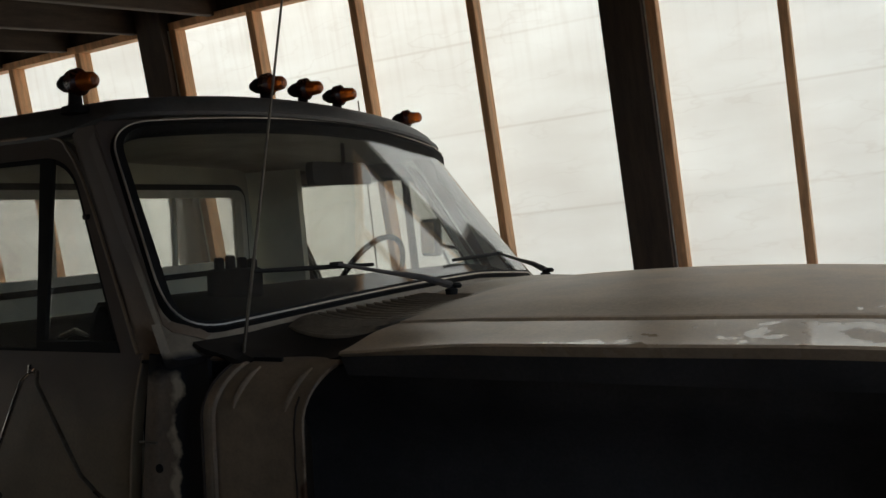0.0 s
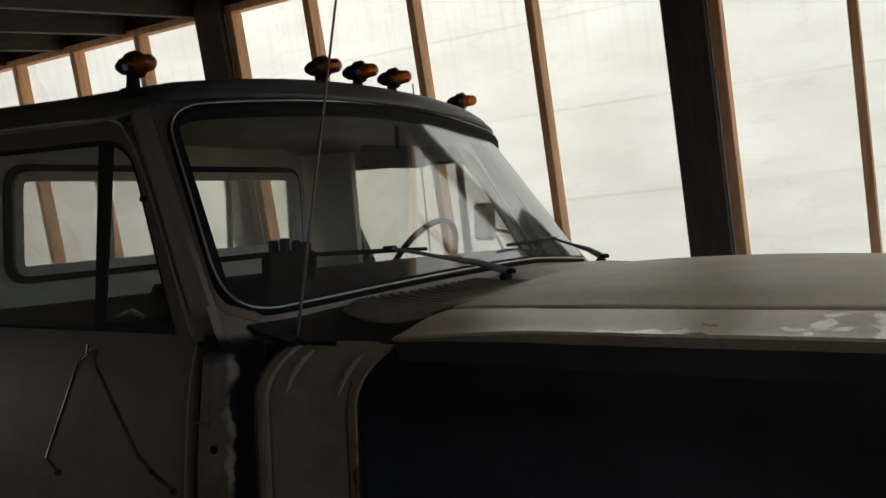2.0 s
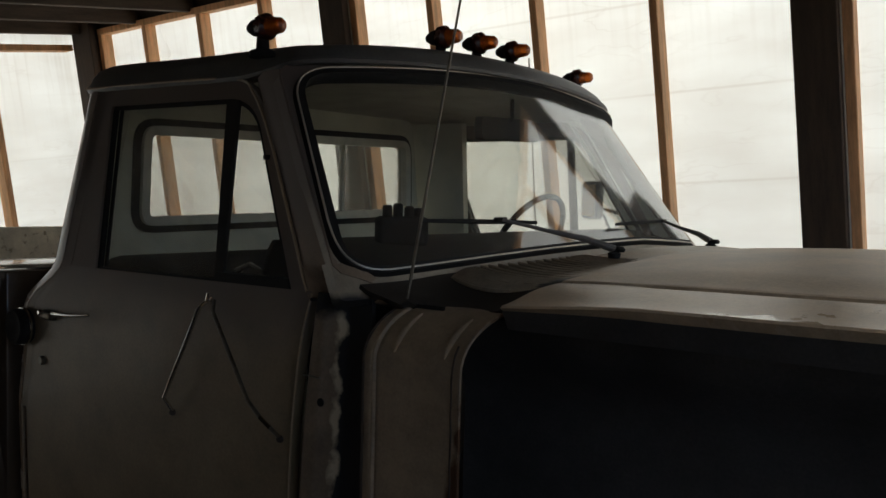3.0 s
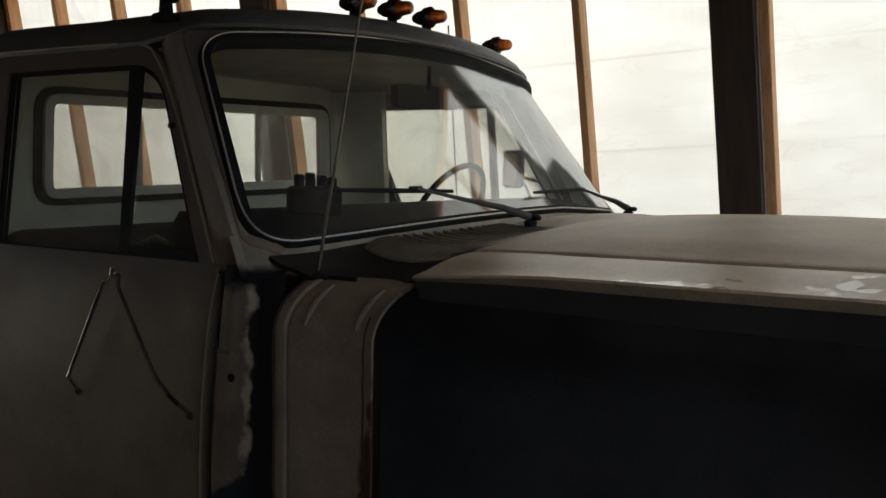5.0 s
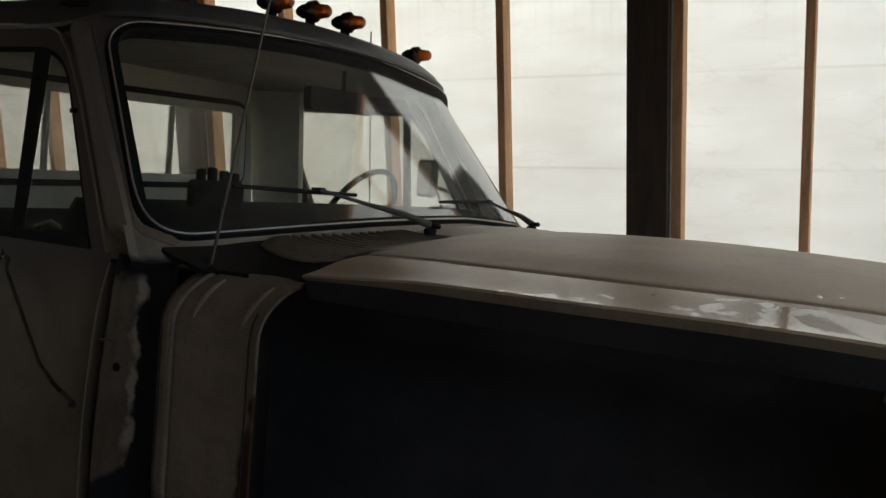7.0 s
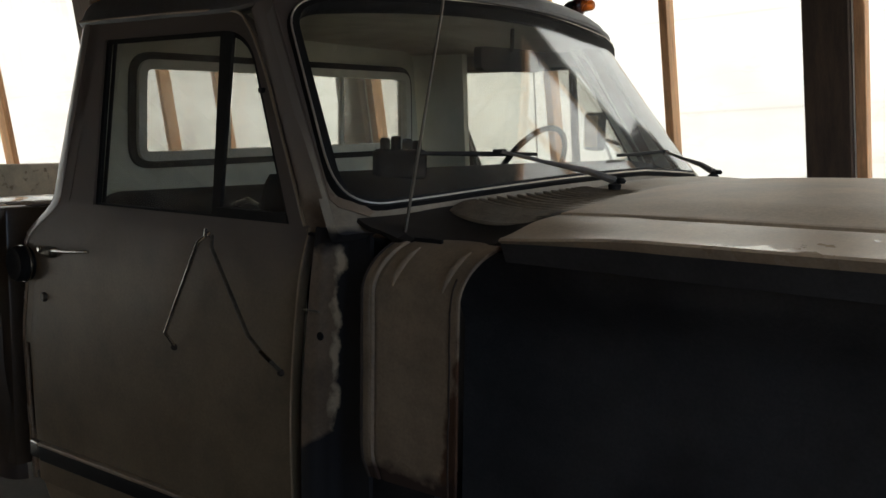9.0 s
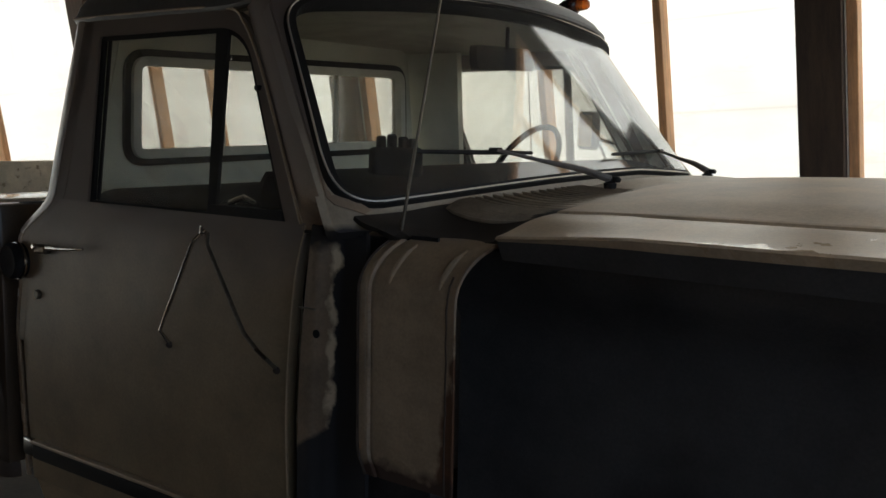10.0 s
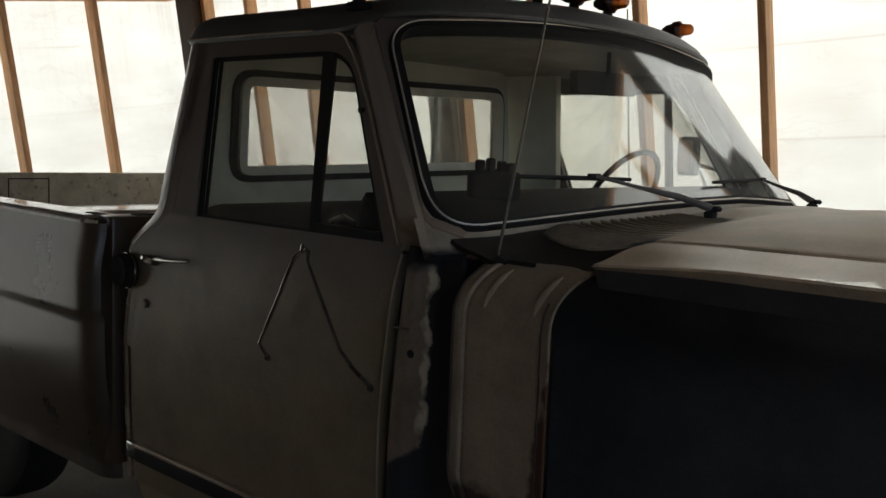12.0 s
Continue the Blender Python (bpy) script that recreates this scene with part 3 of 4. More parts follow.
def cab():
    def lower(u, v):
        z = lerp(0.40, 1.205, v)
        edge = 0.006 * smoothstep(0.985, 1.0, abs(2 * u - 1))
        return Vector((lerp(shoulder(z) + 0.015, door_front(z), u), side(z) + edge, z))
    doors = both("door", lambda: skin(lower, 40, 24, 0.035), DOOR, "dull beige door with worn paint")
    # lighter bead drawn along the door's front edge for its highlight
    both("edge", lambda: tube([(door_front(z) - 0.001, side(z) + 0.002, z) for z in (0.42 + 0.039 * k for k in range(21))], 0.002, 6), PAINT, "", doors)
    up = lambda off: (lambda a, b, d: Vector((a, side(b) + d + off, b)))
    out = rounded([(-0.902, 1.186, 0.004), (0.002, 1.186, 0.004), (-0.334, 1.686, 0.11), (-0.965, 1.686, 0.03)], 8)
    inn = rounded([(-0.774, 1.197, 0.004), (-0.059, 1.197, 0.004), (-0.324, 1.636, 0.10), (-0.893, 1.634, 0.012)], 8)
    far_out = rounded([(-0.902, 1.186, 0.004), (0.006, 1.186, 0.004), (-0.262, 1.686, 0.07), (-0.965, 1.686, 0.03)], 8)
    far_inn = rounded([(-0.774, 1.197, 0.004), (-0.050, 1.197, 0.004), (-0.261, 1.636, 0.055), (-0.893, 1.634, 0.012)], 8)

    def sashes(name, make, shapes, mat, label):
        """A window part whose outline differs between the near and the far door."""
        part(name, make(shapes[0]), mat, doors[0], label)
        part(name, mirrored(make(shapes[1])), mat, doors[1], label)
    sashes("window_frame", lambda k: ring(dense(k[0], 2), dense(k[1], 2), up(0.003), 0.022), ((out, inn), (far_out, far_inn)), DOOR, "dark beige window frame")
    sashes("channel", lambda k: ring(dense(k, 2), dense(inset(k, 0.012), 2), up(0.010), 0.010), (inn, far_inn), RUBBER, "black glass channel")
    both("channel", lambda: plate([(-0.758, 1.21), (-0.746, 1.21), (-0.858, 1.63), (-0.870, 1.63)], up(0.016), 0.004), RUBBER, "black glass channel", doors)
    sashes("divider", lambda k: plate([(k[0], 1.205), (k[1], 1.205), (k[2], 1.632), (k[3], 1.632)], up(0.004), 0.010), ((-0.314, -0.288, -0.380, -0.424), (-0.357, -0.326, -0.294, -0.320)), RUBBER, "black vent window divider")
    both("sill_strip", lambda: plate([(-0.30, 1.206), (-0.068, 1.206), (-0.078, 1.226), (-0.303, 1.226)], up(0.0), 0.03), RUBBER, "", doors)
    sashes("glass", lambda k: plate([(-0.775, 1.2), (k[0], 1.2), (k[1], 1.632), (-0.888, 1.632)], up(0.024), 0.004), ((-0.30, -0.40), (-0.34, -0.305)), GLASS, "dusty door glass")
    sashes("vent_glass", lambda k: plate(rounded([(k[0], 1.21, 0.01), (k[1], 1.21, 0.01), (k[2], 1.622, 0.04), (k[3], 1.622, 0.01)]), up(0.014), 0.004), ((-0.29, -0.075, -0.295, -0.375), (-0.33, -0.064, -0.262, -0.302)), GLASS, "dusty vent glass")
    part("vent_latch", join(lathe([(0, 0.006), (0.02, 0.008), (0.026, 0.004)], pose(-0.232, side(1.49) + 0.02, 1.490, -90, 0, 0), 10), box((-0.240, side(1.49) - 0.006, 1.484), (-0.224, side(1.49) + 0.02, 1.496), 0.003)), RUBBER, doors[0], "small black latch")
    both("latch_handle", lambda: tube([(-0.27, 0.05, 1.23), (-0.23, 0.055, 1.245), (-0.19, 0.05, 1.236)], [0.008, 0.007, 0.004]), CHROME, "", doors)

    def inner_door(u, v):
        z = lerp(0.5, 1.2, v)
        return Vector((lerp(-1.0, -0.06, u), side(z) + 0.06, z))
    both("door_card", lambda: skin(inner_door, 6, 6, 0.008), LINER, "grey inner door panel", doors)
    # back wall with its window
    back = lambda a, b, d: Vector((-0.985 + d, a, b))
    out = rounded([(0.10, 0.9, 0.02), (1.65, 0.9, 0.02), (1.55, 1.70, 0.05), (0.20, 1.70, 0.05)])
    hole = rounded([(0.250, 1.281, 0.075), (1.540, 1.308, 0.075), (1.528, 1.641, 0.075), (0.262, 1.616, 0.075)])
    wall = part("back_wall", ring(out, hole, back, 0.03), LINER, truck, "grey-green inside wall of the cab")
    part("ledge", box((-0.955, 0.12, 1.205), (-0.935, 1.63, 1.222), 0.006), LINER, wall)
    rear = part("rear_window", ring(hole, inset(hole, 0.022), lambda a, b, d: Vector((-0.985 + d, a, b)), 0.042), RUBBER, truck, "sliding rear window in a black seal")
    part("frame", ring(inset(hole, 0.021), inset(hole, 0.048), lambda a, b, d: Vector((-0.975 + d, a, b)), 0.045), TRIM, rear, "pale grey frame")
    part("glass", plate(inset(hole, 0.045), lambda a, b, d: Vector((-0.962 + d, a, b)), 0.004), REAR, rear, "dusty rear glass")
    for y in (0.625, 1.150):
        lift = 0.021 * (y - 0.25)
        part("mullion", box((-0.972, y - 0.007, 1.322 + lift), (-0.952, y + 0.007, 1.570 + lift), 0.003), TRIM, rear)
    for far in (0, 1):
        top, low = (-0.735, -0.81) if far else (-0.915, -0.875)
        bm = plate([(-0.985, 0.75), (-0.985, 1.69), (top, 1.69), (low, 1.21), (low, 0.75)], lambda a, b, d: Vector((a, side(b) + 0.045 + d, b)), 0.03)
        part("back_pillar", mirrored(bm) if far else bm, LINER, truck, "grey inner pillar")

    def corner(u, v, radius):
        z = lerp(0.40, 1.69, v)
        r = lerp(0.06, radius, smoothstep(1.06, 1.21, z))
        a = radians(lerp(0, 90, u))
        xc = shoulder(z)
        return Vector((xc - r * math.sin(a), side(z) + 0.001 + r - r * math.cos(a), z))
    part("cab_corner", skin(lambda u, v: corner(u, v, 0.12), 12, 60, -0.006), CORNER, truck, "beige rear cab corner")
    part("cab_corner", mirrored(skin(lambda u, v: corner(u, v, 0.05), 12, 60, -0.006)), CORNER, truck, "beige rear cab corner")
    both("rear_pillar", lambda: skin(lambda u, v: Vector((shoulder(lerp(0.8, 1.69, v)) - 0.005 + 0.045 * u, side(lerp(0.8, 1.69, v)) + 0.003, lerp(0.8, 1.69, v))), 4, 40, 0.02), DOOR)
    part("lower_back", skin(lambda u, v: Vector((lerp(-1.150, -1.0, smoothstep(0.77, 1.0, v)), lerp(0.07, WIDTH - 0.07, u), lerp(0.40, 1.245, v))), 10, 24, 0.006), PAINT, truck, "beige lower back of the cab")
    # sill below the doors
    both("rocker", lambda: skin(lambda u, v: Vector((lerp(-1.08, -0.04, u), 0.03 + 0.03 * (1 - v), lerp(0.30, 0.40, v))), 8, 3, 0.02), PAINT, "beige rocker panel")
    for far in (0, 1):
        f = mirrored if far else (lambda b: b)
        m = part("side_moulding", f(box((-1.045, side(0.5) - 0.016, 0.468), (-0.06, side(0.5) + 0.004, 0.512), 0.007, 3)), VINYL, truck, "dark metal moulding along the lower door")
        part("bead", f(box((-1.045, side(0.5) - 0.018, 0.510), (-0.06, side(0.5) + 0.004, 0.522), 0.004)), PAINT, m)
        part("end_cap", f(box((-1.095, side(0.5) - 0.014, 0.47), (-1.047, side(0.5) + 0.004, 0.522), 0.008, 3)), CHROME, m, "bright end cap")


def windscreen():
    w, h = 1.75, 0.48
    to = lambda line: [(a / w, b / h) for a, b in line]
    opening = rounded([(-0.035, -0.02, 0.10), (w + 0.035, -0.02, 0.10), (w + 0.02, h * 1.095, 0.095), (-0.02, h * 1.095, 0.095)], 9)
    # the sill of the opening runs a little askew
    settle = lambda a, b: b + (1 - smoothstep(0.0, 0.15, b)) * (0.014 * smoothstep(0.15, 0.7, a / w) * (1 - smoothstep(0.85, 1.0, a / w)) - 0.008 * (1 - smoothstep(0.05, 0.35, a / w)))
    opening = [(a, settle(a, b)) for a, b in dense(opening, 3)]
    outer = dense(rounded([(-0.038, -0.075, 0.012), (w + 0.05, -0.075, 0.012), (w + 0.045, h * 1.14, 0.05), (-0.038, h * 1.14, 0.05)], 9), 3)
    sc = lambda a, b, d: screen(a, b, d)
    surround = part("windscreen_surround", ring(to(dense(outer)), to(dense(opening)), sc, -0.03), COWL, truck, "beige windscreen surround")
    gasket = inset(opening, 0.025)
    bm = bmesh.new()
    lines = [to(dense(x)) for x in (opening, inset(opening, 0.005), inset(opening, 0.013), inset(opening, 0.020), gasket)]
    tuck = lambda a, b: 0.022 * smoothstep(0.90, 0.99, a) * (1 - smoothstep(0.97, 1.09, b))
    rows = [[bm.verts.new(screen(a, b, d - tuck(a, b))) for a, b in l] for l, d in zip(lines + [lines[-1], lines[0]], (0.0, 0.011, 0.010, 0.012, -0.002, -0.025, -0.025))]
    n = len(rows[0])
    for k in range(len(rows)):
        p, q = rows[k], rows[(k + 1) % len(rows)]
        for i in range(n):
            bm.faces.new((p[i], p[(i + 1) % n], q[(i + 1) % n], q[i]))
    part("seal", bm, RUBBER, surround, "wide black rubber seal")
    edge_in, edge_out = to(dense(inset(opening, 0.011))), to(dense(inset(opening, 0.004)))
    strip = [Vector(p).lerp(Vector(q), smoothstep(0.0, 0.25, p[1])) for p, q in zip(edge_in, edge_out)]
    part("trim_strip", tube([screen(a, b, 0.011 - tuck(a, b)) for a, b in strip], 0.0024, 6, True), ALLOY, surround, "thin bright strip in the seal")
    part("joint", tube([screen(k / 40, -0.100, 0.0015) for k in range(2, 40)], 0.0022, 6), BLACK, surround, "dark joint between screen surround and cowl")
    part("glass", skin(lambda u, v: screen(lerp(-0.012, 1.012, u), lerp(-0.02, 1.085, v), -0.008), 28, 8, 0.005), SCREEN, surround, "dusty curved windscreen glass")

    def pillar(u, v, foot=-0.014, lean=0.308):
        t = lerp(-0.19, 1.10, v)
        a = screen(-0.0205 + 0.05 * smoothstep(0.0, -0.13, t), t, 0.003)
        z = a.z
        b = Vector((foot - lean * (z - 1.20) / 0.468, side(z) + 0.003, z))
        c = Vector((lerp(a.x, b.x, 0.5), lerp(a.y, b.y, 0.5) - 0.012, z))
        return a * (1 - u) ** 2 + c * 2 * u * (1 - u) + b * u * u
    # pale lining on the far side only, added to lighten the dark pillar
    part("pillar_lining", mirrored(skin(lambda u, v: pillar(u, v, -0.010, 0.242) + Vector((-0.030, 0.034, 0)), 6, 20, 0.004)), LINER, truck, "grey inner windscreen pillar")
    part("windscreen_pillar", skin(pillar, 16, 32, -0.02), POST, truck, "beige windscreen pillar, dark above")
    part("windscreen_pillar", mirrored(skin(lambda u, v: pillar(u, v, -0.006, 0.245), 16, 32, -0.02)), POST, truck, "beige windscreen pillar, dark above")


def hood_height(y):
    w = abs(y - MID)
    if w > 0.675:
        return lerp(1.242, 1.220, smoothstep(0.675, 0.865, w) * 0.55 + (w - 0.675) / 0.19 * 0.45)
    return 1.245 + 0.040 * (1 - (w / 0.675) ** 2)


def cowl(u, v):
    w = 2 * u - 1
    p = screen(u, -0.10, -0.002)
    q = Vector((0.50, MID + w * 0.83, hood_height(MID + w * 0.83) - 0.008))
    r = p.lerp(q, v)
    keep = lerp(0.0, 0.105, smoothstep(0.0, 0.3, v))
    r.y = max(keep, min(WIDTH - keep, r.y))
    hump = smoothstep(0.62, 0.80, r.y) * smoothstep(0.15, 0.40, WIDTH - r.y)
    r.z += (0.016 * hump - 0.010 * (1 - hump)) * math.sin(math.pi * v) * (1 - abs(w) ** 4) - 0.042 * smoothstep(0.66, 0.80, abs(r.y - MID)) * math.sin(math.pi * v) ** 0.7
    return r

COWL_NET = [cowl(i / 240, j / 80) for i in range(20, 120) for j in range(81)]


def cowl_at(x, y):
    """The cowl's height over a place."""
    return min(COWL_NET, key=lambda p: (p.x - x) ** 2 + (p.y - y) ** 2).z


def nose():
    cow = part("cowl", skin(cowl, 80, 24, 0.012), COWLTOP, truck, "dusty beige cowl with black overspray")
    # louvred air intake, let into the cowl: nested curved slats that run in under the hood
    edge = spline([(0.220, 0.212, 1.234), (0.226, 0.236, 1.248), (0.234, 0.284, 1.255), (0.253, 0.480, 1.2595), (0.265, 0.660, 1.265), (0.269, 0.715, 1.265)], 6)

    def sweep(u, t, lift):
        """Along a slat of the raised intake: from its rear edge down to the cowl under the hood."""
        k = u * (len(edge) - 1)
        n = min(int(k), len(edge) - 2)
        p = edge[n].lerp(edge[n + 1], k - n)
        a, b = p + Vector((0.100, -0.050, 0)), p + Vector((0.225, -0.010, 0))
        q = p * (1 - t) ** 2 + a * 2 * t * (1 - t) + b * t * t
        q.z = lerp(p.z, cowl_at(q.x, q.y) + 0.004, t ** 0.9) + lift
        return q
    slats = 30
    steps = (0.0, 0.06, 0.14, 0.28, 0.44, 0.62, 0.80, 1.0)
    for k in range(slats):
        u = (k + 0.5) / slats
        part("louvre", tube([sweep(u, t, 0.004) for t in steps], [0.004, 0.0048, 0.0045, 0.0043, 0.0042, 0.0042, 0.0042, 0.004], 6), INTAKE, cow)
    line = [sweep(k / 12, 0.0, 0.0) for k in range(13)] + [sweep(1.0, k / 8, 0.0) for k in range(1, 9)]
    line += [sweep(1 - k / 12, 1.0, 0.0) for k in range(1, 13)] + [sweep(0.0, 1 - k / 8, 0.0) for k in range(1, 8)]
    part("intake_rim", tube(line, 0.0065, 8, True), INTAKE, cow)
    # bed is black, so shade in the gaps is set by its colour
    lining = bmesh.new()
    grid = [[lining.verts.new(sweep(i / 24, j / 8, -0.011)) for j in range(9)] for i in range(25)]
    for i in range(24):
        for j in range(8):
            lining.faces.new((grid[i][j], grid[i + 1][j], grid[i + 1][j + 1], grid[i][j + 1]))
    back = [lining.verts.new(sweep(i / 24, 0.0, -0.004) + Vector((-0.012, 0, -0.030))) for i in range(25)]
    for i in range(24):
        lining.faces.new((grid[i][0], back[i], back[i + 1], grid[i + 1][0]))
    part("intake_bed", lining, BLACK, cow)

    def hood(u, v):
        w = 2 * u - 1
        aw = abs(w)
        lip = smoothstep(0.985, 1.0, aw)
        y = MID + math.copysign(min(aw / 0.985, 1.0) * 0.865 - 0.012 * lip, w)
        x0 = 0.490 - 0.034 * smoothstep(0.55, 1.0, aw)
        x1 = 1.68 - 0.06 * smoothstep(0.8, 1.0, aw) ** 1.5
        t = v
        x = lerp(x0, x1, t)
        z = hood_height(y) - 0.016 * lip * (0.25 + 0.75 * smoothstep(0.0, 0.3, v))
        z -= 0.010 * (1 - smoothstep(0.0, 0.25, v)) * smoothstep(0.74, 0.865, abs(y - MID))
        z -= 0.011 * math.exp(-((abs(y - MID) - 0.680) / 0.0065) ** 2) * smoothstep(0.14, 0.2, t)
        z -= 0.16 * smoothstep(1.50, 1.74, x) ** 2
        z -= 0.060 * smoothstep(1.43, 1.61, x) ** 1.6 * smoothstep(0.69, 0.865, abs(y - MID))
        z += 0.020 * math.sin(math.pi * min(1, t * 1.06) ** 0.85) * (1 - 0.5 * smoothstep(0.52, 0.68, abs(y - MID)))
        z += 0.008 * smoothstep(0.9, 1.4, x) * smoothstep(0.52, 0.70, abs(y - MID))
        return Vector((x, y, z))
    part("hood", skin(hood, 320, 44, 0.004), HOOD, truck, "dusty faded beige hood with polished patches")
    # edge strip widened to black out the lit engine bay behind it
    part("hood_edge", skin(lambda u, v: Vector((lerp(0.45, 1.53, u), 0.054 + 0.024 * v, lerp(1.208 + 0.010 * math.sin(math.pi * u) + 0.006 * u, 1.168, v))), 30, 4, 0.004), APRON, truck, "black inner edge under the hood")
    # open wheel bay
    part("inner_apron", skin(lambda u, v: Vector((lerp(0.20, 1.52, u), 0.30 - 0.10 * smoothstep(0.75, 0.95, v), lerp(0.45, 1.17, v))), 24, 16, 0.01), APRON, truck, "black inner panel of the open wheel bay")
    part("apron_brace", tube([(1.434, 0.085, 1.215), (1.428, 0.085, 1.150)], 0.004), STEEL, truck)
    part("firewall", box((0.10, 0.075, 0.40), (0.13, WIDTH - 0.075, 1.205), 0.004), APRON, truck, "black firewall")
    part("cowl_side", skin(lambda u, v: Vector((lerp(0.06, 0.30, u), lerp(0.055, 0.075, v), lerp(0.62, 1.195, v))), 10, 10, 0.006), BLACK, truck, "black cowl side")
    part("cowl_shelf", skin(lambda u, v: Vector((lerp(0.0, 0.44, u), lerp(lerp(0.012, 0.105, smoothstep(0.26, 0.38, u)), 0.16, v), lerp(1.192, 1.205, v) - 0.010 * u)), 10, 6, 0.006), BLACK, truck)
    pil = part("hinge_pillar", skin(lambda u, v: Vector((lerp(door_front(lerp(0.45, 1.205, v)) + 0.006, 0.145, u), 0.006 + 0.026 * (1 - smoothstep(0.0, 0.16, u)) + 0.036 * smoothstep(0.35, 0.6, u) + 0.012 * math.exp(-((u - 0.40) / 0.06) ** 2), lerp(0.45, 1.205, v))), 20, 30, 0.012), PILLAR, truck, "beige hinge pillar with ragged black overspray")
    part("bolt_hole", lathe([(-0.002, 0.009), (0.001, 0.009), (0.0015, 0.001)], pose(0.038, 0.008, 0.978, 90, 0, 0), 12), BLACK, pil)
    part("seam", box((-0.006, 0.001, 1.028), (0.040, 0.0065, 1.032), 0.0015), BRACE, pil)

    def strip(u, v, out=0.0):
        x = lerp(0.166, 0.400, u)
        s = v * 1.32
        if s < 0.75:
            z = lerp(0.715, 1.085, s / 0.75)
            x += 0.022 * smoothstep(0.76, 0.715, z) * (1 - u)
            return Vector((x, -0.006 - out, z))
        a = (s - 0.75) / 0.57 * math.pi / 2
        return Vector((x + 0.03 * math.sin(a) ** 2, -0.006 - out * math.cos(a) + 0.12 * (1 - math.cos(a)), 1.085 + (0.108 + out) * math.sin(a)))
    rem = part("fender_remnant", skin(lambda u, v: strip(u, v, 0.003 * math.exp(-((u - 0.105) / 0.02) ** 2) - 0.004 * math.exp(-((u - 0.14) / 0.015) ** 2)), 60, 40, 0.006), REMNANT, truck, "rust-edged beige strip left of the fender")
    for u in (0.32, 0.83):
        part("bead", tube([strip(u, v, 0.001) for v in (0.63, 0.68, 0.74, 0.80, 0.86)], [0.002, 0.006, 0.007, 0.006, 0.002], 8), REMNANT, rem)
    part("edge_flange", tube([strip(0.0, v / 20, 0.0) for v in range(21)], 0.0035, 8), RUST, rem, "dark rusty edge")
    part("seam", tube([strip(0.925 + 0.012 * noise.noise(Vector((v * 0.7, 0, 2))), v / 20, 0.001) for v in range(15)], [0.0018 + 0.0012 * abs(noise.noise(Vector((v * 1.3, 5, 0)))) for v in range(15)], 6), RUST, rem, "dark rusty seam")
    part("edge_flange", tube([strip(1.0, v / 20, 0.0) for v in range(21)], 0.0035, 8), REMNANT, rem)
    # front panel and the fender that is left
    grille = part("grille_panel", skin(lambda u, v: Vector((1.60 + 0.03 * v, lerp(0.05, WIDTH - 0.05, u), lerp(0.55, 1.10, v))), 24, 8, 0.03), PAINT, truck, "beige grille panel")
    part("flange", tube([(1.519, 0.022, 1.180), (1.520, 0.020, 1.14), (1.520, 0.020, 0.98), (1.520, 0.022, 0.8)], 0.004), ALLOY, grille, "bright worn edge")
    both("nose_corner", lambda: skin(lambda u, v: Vector((1.520 + 0.07 * math.sin(u * math.pi / 2) + 0.012 * math.sin(math.pi * v), 0.022 + 0.20 * (1 - math.cos(u * math.pi / 2)), lerp(0.60, 1.172, v))), 10, 12, 0.012), PAINT, "beige front corner panel", (grille, grille))
    for k in range(5):
        part("bar", box((1.615, 0.25, 0.68 + 0.075 * k), (1.635, WIDTH - 0.25, 0.70 + 0.075 * k), 0.004), CHROME, grille)
    for y in (0.27, WIDTH - 0.27):
        part("headlight", lathe([(0, 0.10), (0.02, 0.105), (0.03, 0.09), (0.05, 0.03)], pose(1.615, y, 0.88, 0, 90, 0), 24), ALLOY, grille)
    part("fender", mirrored(skin(far_fender, 14, 24, 0.012)), PAINT, truck, "beige far fender")
    part("bumper", box((1.68, 0.02, 0.42), (1.74, WIDTH - 0.02, 0.60), 0.03, 3), CHROME, truck, "dull chrome front bumper")


def far_fender(u, v):
    x = lerp(0.02, 1.42, u)
    s = v * 1.25
    if s < 0.75:
        return Vector((x, 0.0, lerp(0.72, 1.09, s / 0.75)))
    a = (s - 0.75) / 0.5 * math.pi / 2
    return Vector((x, 0.06 * (1 - math.cos(a)), 1.09 + 0.10 * math.sin(a)))


